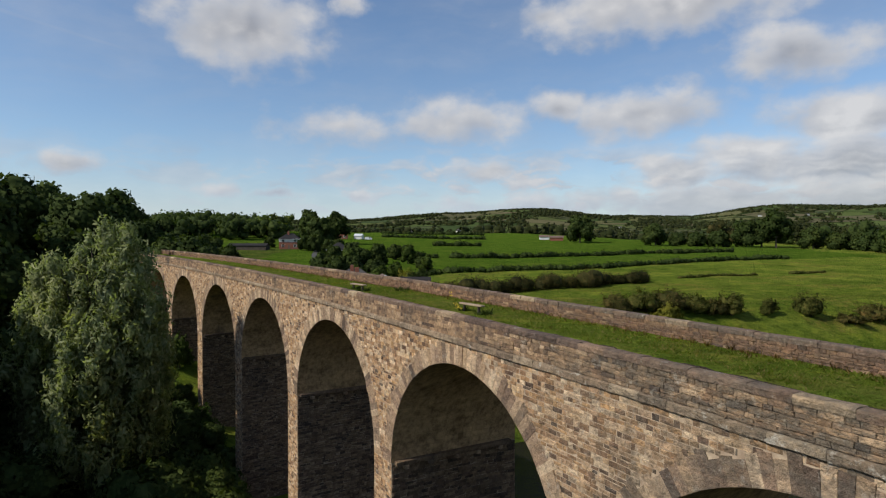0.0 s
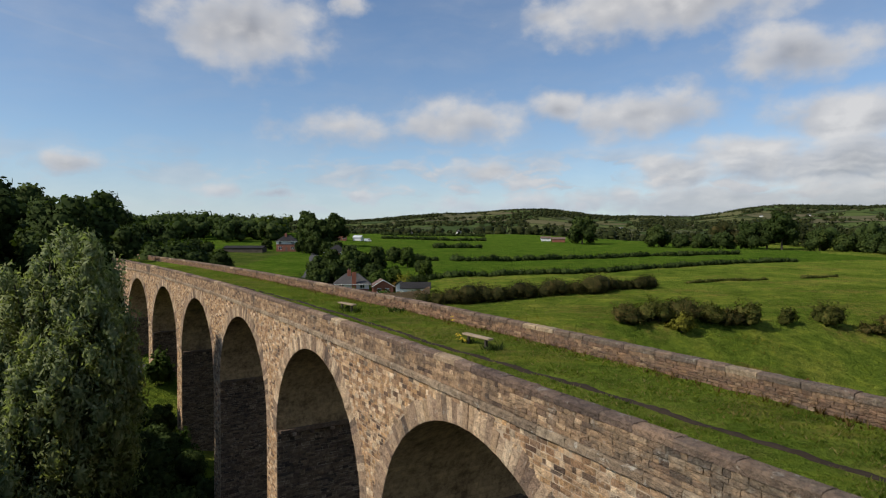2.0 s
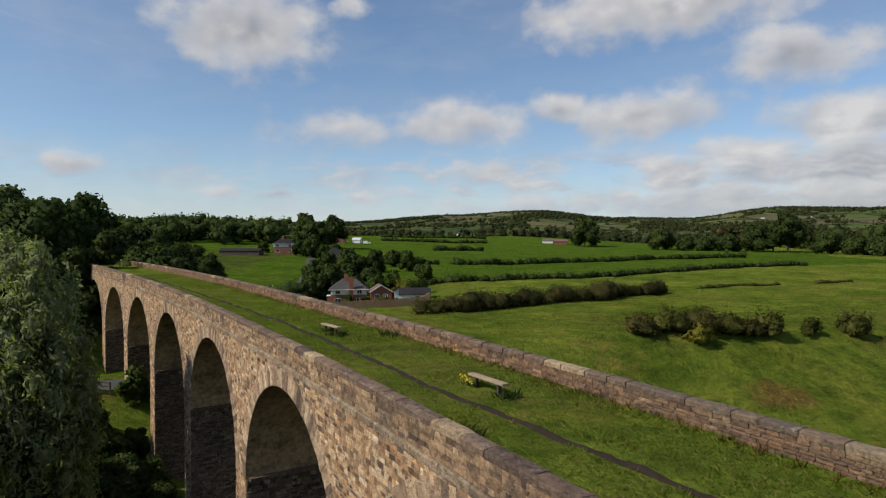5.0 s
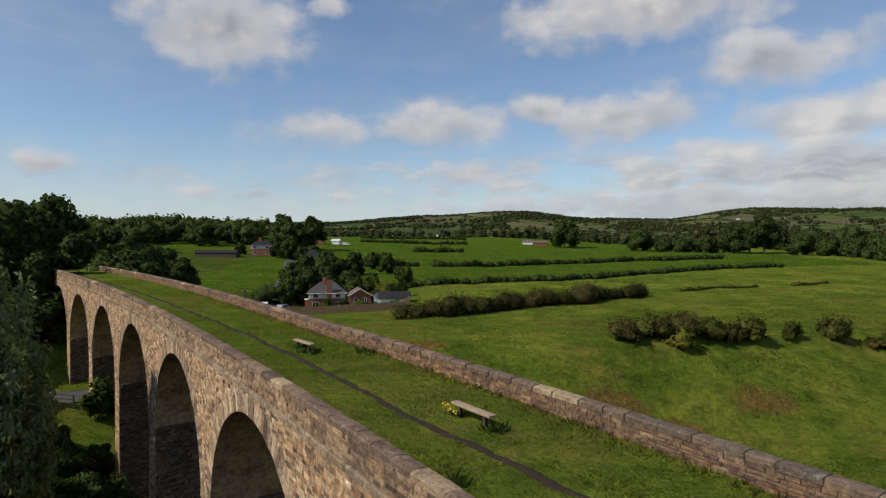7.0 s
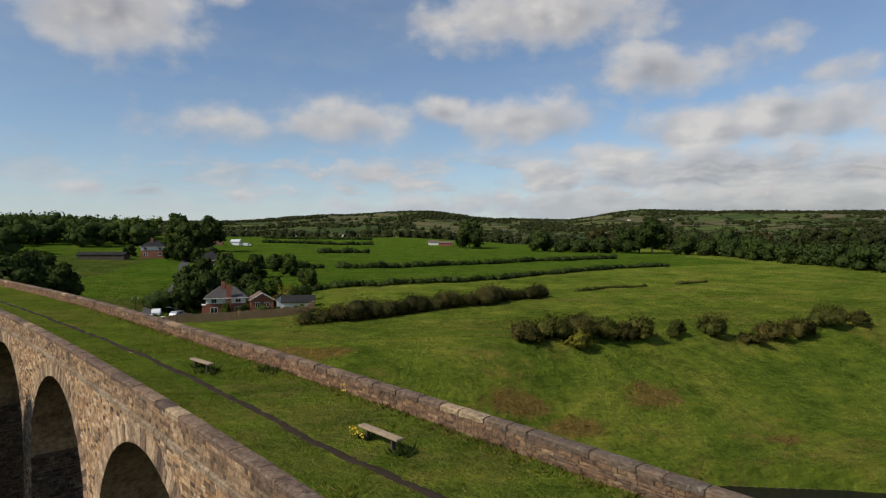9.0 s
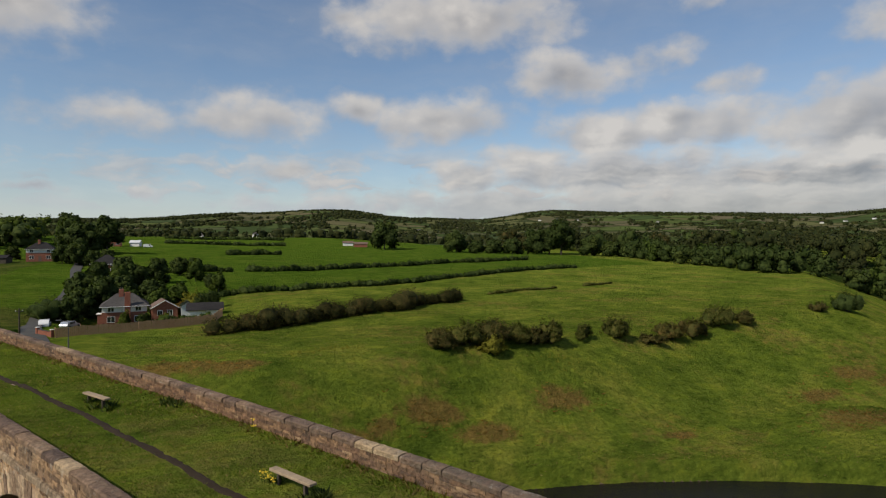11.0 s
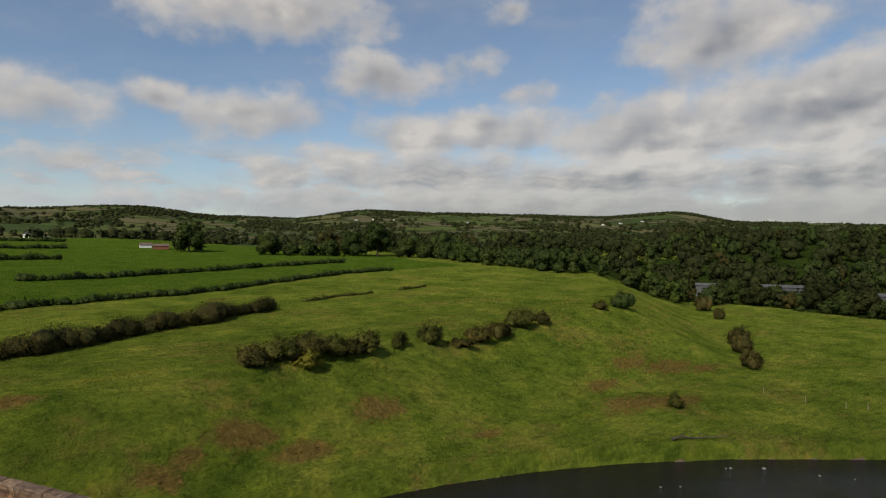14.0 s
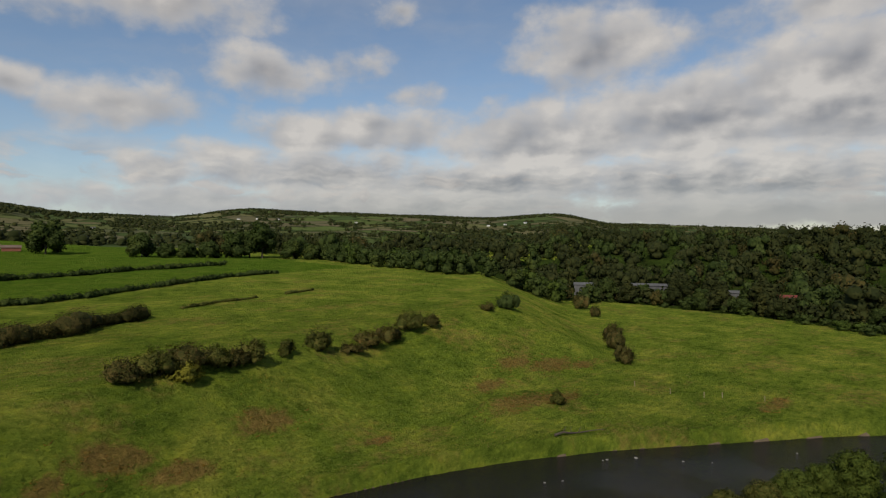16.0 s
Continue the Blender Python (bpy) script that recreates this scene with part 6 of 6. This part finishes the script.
def car(label, x, y, turn, paint, long=4.2, tall=1.45, van=False):
    c = thing("car", label, "car", x, y, land(x, y) + 0.05, turn)
    bm = bmesh.new()
    half = long / 2
    prof = [(-half, 0.3), (half, 0.3), (half, 0.75), (half * 0.55, 0.92), (half * 0.22, tall), (-half * 0.62, tall), (-half * 0.95, 0.95), (-half, 0.8)] if not van else [(-half, 0.3), (half, 0.3), (half, 0.95), (half * 0.72, 1.15), (half * 0.5, tall), (-half, tall)]
    rows = [[bm.verts.new((px, py, pz)) for px, pz in prof] for py in (-0.86, 0.86)]
    bm.faces.new(rows[0]), bm.faces.new(rows[1][::-1])
    for i in range(len(prof)):
        e = (i + 1) % len(prof)
        bm.faces.new((rows[0][i], rows[1][i], rows[1][e], rows[0][e]))
    bmesh.ops.recalc_face_normals(bm, faces=bm.faces)
    bmesh.ops.bevel(bm, geom=bm.edges[:], offset=0.06, segments=2, affect="EDGES")
    body = part("body", bm, paint, c)
    for py in (-0.875, 0.875):
        part("side_window", box(-half * 0.55 if not van else half * 0.2, py - 0.01, 0.95, half * 0.2 if not van else half * 0.55, py + 0.01, tall - 0.12, 0.004), m_glass, body)
        for px in (-half * 0.62, half * 0.62):
            b = bmesh.new()
            pipe(b, (px, py - 0.1, 0.3), (px, py + 0.03, 0.3), 0.31, 0.31, 14)
            part("wheel", b, m_rubber, c)
    part("windscreen", box(half * 0.25, -0.7, 0.95, half * 0.52, 0.7, tall - 0.1, 0.02), m_glass, body)
    return c


car("pale silver car parked beside the brick house", -32.2, 152.0, 70, m_silver)
car("white car parked on the drive", -35.0, 146.0, 100, m_whitecar)
car("white van parked beside the barn", -47, 380, 0, m_whitecar, 4.6, 1.9, True)
bush("round dark garden bush in front of the house", -19.2, 154.6, 3.2, 3.0, m_leaf_dark, ru)
bush("upright golden-green conifer in front of the house", -22.6, 154.2, 2.4, 4.0, m_leaf_light, ru)
bush("golden yellow garden bush", -14.6, 150.5, 2.6, 2.2, m_leaf_yellow, ru)
bush("large yellow-green garden bush", -9.6, 163, 6.5, 5.4, m_leaf_yellow, ru)
bush("dark conifer beside the garden", -5.4, 161, 3.0, 5.2, m_leaf_dark, ru)
bush("dark conifer beside the garden", -8.0, 158.8, 3.2, 4.6, m_leaf_dark, ru)
bush("wide round dark bush beside the lane", -38.4, 160.0, 8.5, 6.5, m_leaf_dark, ru, 2600)
bush("dark purple-leaved garden tree", -12.4, 160, 4.0, 4.2, m_leaf_rust, ru)
light_trees = make_tree("tree", "light green garden tree near the houses", 6.0, 5.4, 1800, 0.3, m_leaf, ru, "trees round the houses", 9, 0.0)
put_copies(light_trees, [(-17.5, 166, 1.0, 0), (-13.5, 170, 1.0, 70), (-24, 170, 1.05, 140), (-29, 186, 1.1, 20), (-5, 182, 0.8, 60), (-38, 182, 0.9, 10), (-12, 206, 1.0, 30)])
house_trees = make_tree("tree", "dense dark tree around the houses", 6.6, 6.6, 2000, 0.34, m_leaf_dark, ru, "trees round the houses", 10, 0.0)
put_copies(house_trees, [(-33, 166, 1.0, 0), (-30, 172, 1.1, 40), (-35, 176, 1.1, 90), (-27, 178, 1.0, 200), (-34, 160, 0.8, 10), (-20, 176, 0.95, 120), (-26, 192, 1.1, 80), (-22, 204, 1.0, 20), (-31, 206, 1.1, 200), (-36, 198, 1.0, 30), (-57, 268, 1.1, 0), (-58, 280, 1.15, 70), (-50, 262, 0.85, 10), (-63, 275, 1.0, 20), (-84, 292, 0.8, 40), (-48, 276, 0.85, 140), (-14, 232, 0.8, 0), (-18, 226, 0.9, 100), (-7, 190, 0.6, 100)])


def utility_pole(x, y, tall):
    p = thing("utility_pole", "tall brown wooden utility pole with a short crossarm", "pole", x, y, land(x, y), 20)
    bm = bmesh.new()
    pipe(bm, (0, 0, -0.5), (0, 0, tall), 0.12, 0.08, 10)
    part("shaft", bm, m_bark, p)
    arm = part("crossarm", box(-0.5, -0.05, tall - 0.5, 0.5, 0.05, tall - 0.4, 0.01), m_bark, p)
    for k in (-0.42, 0.42):
        bm = bmesh.new()
        pipe(bm, (k, 0, tall - 0.43), (k, 0, tall - 0.25), 0.05, 0.035, 8)
        part("insulator", bm, m_frame, arm, "pale ceramic insulator")


def street_lamp(x, y, tall, turn):
    p = thing("street_lamp", "slim grey street lamp beside the lane", "street lamp", x, y, land(x, y), turn)
    bm = bmesh.new()
    pipe(bm, (0, 0, -0.3), (0, 0, 1.2), 0.09, 0.09, 10)
    pipe(bm, (0, 0, 1.2), (0, 0, tall), 0.06, 0.045, 10)
    part("column", bm, m_greysheet, p)
    bm = bmesh.new()
    pipe(bm, (0, 0, tall - 0.05), (-0.9, 0, tall + 0.18), 0.04, 0.03, 8)
    arm = part("arm", bm, m_greysheet, p)
    part("lamp_head", box(-1.5, -0.13, tall + 0.12, -0.82, 0.13, tall + 0.28, 0.04), m_greysheet, arm)


def garden_wall():
    """Low red brick wall with stone caps at the corner of the drive."""
    w = thing("brick_wall", "low red brick garden wall with two capped piers", "wall", -27.6, 121.6, land(-27.6, 121.6) - 0.1, 128)
    part("wall", box(0.2, -0.11, 0, 4.6, 0.11, 0.95, 0.01), m_brick, w)
    part("wall_cap", box(0.2, -0.15, 0.952, 4.6, 0.15, 1.02, 0.01), m_slate, w)
    for x in (0.0, 4.8):
        pier = part("pier", box(x - 0.22, -0.22, 0, x + 0.22, 0.22, 1.25, 0.01), m_brick, w)
        part("pier_cap", box(x - 0.27, -0.27, 1.252, x + 0.27, 0.27, 1.36, 0.02), m_render, pier, "pale stone cap")


utility_pole(-29.6, 113.6, 18.4 - land(-29.6, 113.6))
street_lamp(-22.2, 108.0, 16.9 - land(-22.2, 108.0), 0)
garden_wall()


# ---- field things ----
def posts():
    for i, (x, y) in enumerate([(117.5, 69.9), (116.8, 62.2), (119.0, 56.5), (121.0, 53.8), (123.5, 47.0)]):
        t = thing("fence_post", "pale leaning wooden fence post in the low meadow", "post", x, y, land(x, y), 0, "posts in the low meadow")
        bm = bmesh.new()
        pipe(bm, (0, 0, -0.3), (0.08 * (i % 3 - 1), 0.03, 1.1), 0.06, 0.05, 8)
        part("shaft", bm, m_oldwood, t)


posts()


def fallen_branch():
    t = thing("fallen_branch", "dark dead branch lying on the grassy river bank", "branch")
    bm = bmesh.new()
    pts = [(79.0, 64.4), (80.6, 64.0), (82.0, 63.4), (83.4, 63.0), (85.2, 61.6), (87.0, 60.4)]
    q = [Vector((x, y, land(x, y) + 0.3 + 0.25 * math.sin(i * 1.7))) for i, (x, y) in enumerate(pts)]
    for i, (a, b) in enumerate(zip(q, q[1:])):
        pipe(bm, a, b, 0.2 - i * 0.03, 0.17 - i * 0.03, 7)
    part("limb", bm, m_bark, t)
    for i in (1, 2, 3):
        bm = bmesh.new()
        pipe(bm, q[i], q[i] + Vector((0.5, 0.3 * (-1) ** i, 0.9)), 0.08, 0.02, 5)
        part("twig", bm, m_bark, t)


fallen_branch()


def foam_stones():
    r = random.Random(8)
    # made-up stones that stand in for flecks of white foam
    for x, y in [(80.9, 57.3), (81.6, 57.0), (85.2, 54.2), (88.6, 48.5), (104, 37.2), (70.2, 57.5), (68.0, 58.9), (91, 45.2)]:
        k = r.uniform(0.12, 0.30)
        v, f = ball(0, 0, 0, k, k * 0.5, r.random() * 40, 5, 8)
        ob = new("river_rock", mesh_of("river_rock", v, f, m_foam_stone, smooth=True))
        ob.matrix_basis = pose(x, y, WATER + 0.0, 0, 0, r.uniform(0, 360))
        tagged(ob, "small pale stone put in for white foam on the water", "rock", "rocks in the river")


foam_stones()


def bench(label, s, off, turn):
    """A plank seat on two short legs."""
    p = via(s, off, DECK)
    b = thing("bench", label, "bench", p[0], p[1], p[2] - 0.02, math.degrees(-(VH + VK * s)) + turn, "benches on the deck")
    part("seat", box(-0.14, -1.05, 0.40, 0.14, 1.05, 0.49, 0.015), m_oldwood, b, "weathered grey plank seat")
    for y in (-0.68, 0.68):
        part("leg", box(-0.07, y - 0.045, -0.2, 0.07, y + 0.045, 0.40, 0.01), m_bark, b, "dark stubby wooden leg")
    return b


bench("weathered wooden plank bench with ragwort at one end", 9.85, 4.42, 0)
bench("weathered wooden plank bench beside the trodden path", 24.1, 4.2, 3)

# ---- grass, weeds and bracken ----
def tufts(name, label, spots, blades, tall, wide, leaf, r, parent=None, category="grass", lean=0.45):
    """Blades of grass in tufts: spots are x, y, z, scale."""
    g = np.random.RandomState(r.randrange(1 << 30))
    s = np.repeat(np.array(spots), blades, axis=0)
    n = len(s)
    a = g.uniform(0, math.tau, n)
    k = s[:, 3] * g.uniform(0.5, 1.25, n)
    foot = s[:, :3] + np.stack([np.cos(a), np.sin(a), np.zeros(n)], 1) * (wide * 1.6 * g.uniform(0, 1, n) * k)[:, None]
    b = g.uniform(0, math.tau, n)
    side = np.stack([np.cos(b), np.sin(b), np.zeros(n)], 1) * (wide * 0.42 * k)[:, None]
    tip = foot + np.stack([np.cos(a) * lean * tall * k, np.sin(a) * lean * tall * k, tall * k], 1) * g.uniform(0.6, 1.2, (n, 1))
    flip = np.cross(side, tip - foot)[:, 2] < 0
    side[flip] *= -1
    v = np.stack([foot - side, foot + side, tip], 1).reshape(-1, 3)
    nor = np.repeat(np.stack([np.cos(a) * 0.35, np.sin(a) * 0.35, np.ones(n)], 1), 3, axis=0)
    me = mesh_of(name, v.tolist(), np.arange(3 * n).reshape(-1, 3).tolist(), leaf, normals=nor.tolist())
    ob = new(name, me)
    if parent:
        return under(ob, parent)
    return tagged(ob, label, category, kind="stuff")


rg = random.Random(81)


def on_deck(s, off):
    if abs(off - path_mid(s)) < 0.34:
        return None
    x, y, z = via(s, off, DECK - 0.03 + 0.10 * math.exp(-(off - INNER) / 0.5) + 0.16 * math.exp(-(FAR_IN - off) / 0.7) + 0.06 * noise.fractal((s * 0.9, off * 0.9, 2), 1, 2, 4))
    return x, y, z


def deck_grass():
    spots = []
    for _ in range(21000):
        s, off = -12 + 92 * rg.random() ** 1.35, rg.uniform(0.06, 6.74)
        p = on_deck(s, off)
        if p:
            lush = 0.75 + 0.6 * noise.noise((s * 0.35, off * 0.5, 6)) + (0.35 if off > 6.2 or off < 0.4 else 0)
            spots.append((*p, max(0.35, lush)))
    tagged(tufts("deck_grass", "", spots, 7, 0.12, 0.065, m_blade, rg, viaduct, lean=0.9), "tufted meadow grass on the deck", kind="stuff")
    weeds = [(*p, rg.uniform(0.7, 1.4)) for p in (on_deck(rg.uniform(-12, 60), 6.79 - abs(rg.gauss(0, 0.16))) for _ in range(480)) if p]
    tagged(tufts("weed_growth", "", weeds, 8, 0.21, 0.04, m_weed, rg, viaduct), "tall dry reddish weeds along the parapet foot", kind="stuff")
    dock = []
    for s, off in [(8.8, 4.6), (9.0, 4.35), (8.7, 4.5), (10.6, 4.5), (23.3, 4.4), (24.6, 4.2), (23.6, 4.0), (22.9, 4.3), (21.6, 6.3), (21.3, 6.4), (21.9, 6.45), (21.5, 6.5), (20.9, 6.45), (6.4, 1.5), (6.0, 1.2)]:
        dock += [(*on_deck(s + rg.uniform(-.2, .2), off + rg.uniform(-.2, .2)), rg.uniform(0.8, 1.3)) for _ in range(4)]
    tagged(tufts("dock_growth", "", dock, 12, 0.26, 0.09, m_leaf_dark, rg, viaduct, lean=0.7), "dark leafy dock plants beside the benches", kind="stuff")


deck_grass()


def ragwort(s, off, count):
    t = thing("ragwort", "clump of yellow ragwort flowers on the turf", "flowers")
    stems, heads = bmesh.new(), []
    for _ in range(count):
        p = on_deck(s + rg.gauss(0, 0.22), off + rg.gauss(0, 0.16))
        if not p:
            continue
        h = rg.uniform(0.22, 0.48)
        pipe(stems, p, (p[0] + rg.uniform(-.05, .05), p[1], p[2] + h), 0.012, 0.008, 4)
        heads += [(p[0] + rg.gauss(0, .06), p[1] + rg.gauss(0, .06), p[2] + h + rg.uniform(-.06, .05)) for _ in range(9)]
    tagged(part("stems", stems, m_leaf, t), kind="stuff")
    q, f = leaf_quads(np.array(heads), np.tile((0.0, 0.0, 1.0), (len(heads), 1)), 0.04, rg)
    tagged(under(new("flower_heads", mesh_of("flower_heads", q.tolist(), f.tolist(), m_yellow)), t), kind="stuff")


ragwort(10.9, 4.25, 7)
ragwort(15.5, 6.5, 2)


def in_meadow(x, y):
    return abs(off_line(RIVER, x, y)) > HALF_RIVER + 0.5 and (off_line(FOOT, x, y) > -40) and not (off_line(VIA_LINE, x, y) > -10)


def meadow_grass():
    spots = []
    while len(spots) < 25000:
        u = rg.random()
        x, y = rg.uniform(-14, 175), 30 + 128 * u
        if not in_meadow(x, y) or off_line(HEDGE_A, x, y) > 3 or off_line(RIVER, x, y) > 0 or rg.random() < ease(90, 175, x) * 0.9 or rg.random() < ease(105, 158, y) * 0.85:
            continue
        near_bank = max(0, 1 - (abs(off_line(RIVER, x, y)) - HALF_RIVER) / 6)
        if noise.noise((x * 0.12, y * 0.2, 8)) + 0.5 * noise.noise((x * 0.5, y * 0.6, 2)) < rg.uniform(-0.5, 0.35) - near_bank:
            continue
        spots.append((x, y, land(x, y), rg.uniform(0.5, 1.2) + 0.35 * near_bank))
    tufts("meadow_grass", "uneven tufts of rough meadow grass", spots, 5, 0.13, 0.17, m_blade, rg, lean=1.7)


meadow_grass()


def bracken():
    spots = []
    for x, y, wide, deep, n in [(x, y, w, d, int(w * d * 4)) for x, y, w, d in BRACKEN]:
        for _ in range(n):
            px, py = x + rg.gauss(0, wide * 0.7), y + rg.gauss(0, deep * 0.75)
            if in_meadow(px, py):
                spots.append((px, py, land(px, py), rg.uniform(0.6, 1.3)))
    tufts("bracken", "patches of rusty brown bracken on the bank", spots, 9, 0.24, 0.2, m_leaf_rust, rg, None, "bracken", 1.3)
    gold = []
    for x, y, n in [(46, 93, 26), (33, 94, 10), (12, 96, 30), (8, 95, 24), (64, 103, 12), (80, 107, 24), (94, 103, 10), (72, 104, 14)]:
        for _ in range(n):
            px, py = x + rg.gauss(0, 1.6), y + rg.gauss(0, 0.8)
            gold.append((px, py, land(px, py), rg.uniform(0.5, 1.0)))
    tufts("yellow_weeds", "yellow flowering weeds in the meadow", gold, 6, 0.5, 0.12, m_leaf_yellow, rg, None, "flowers", 0.5)


bracken()
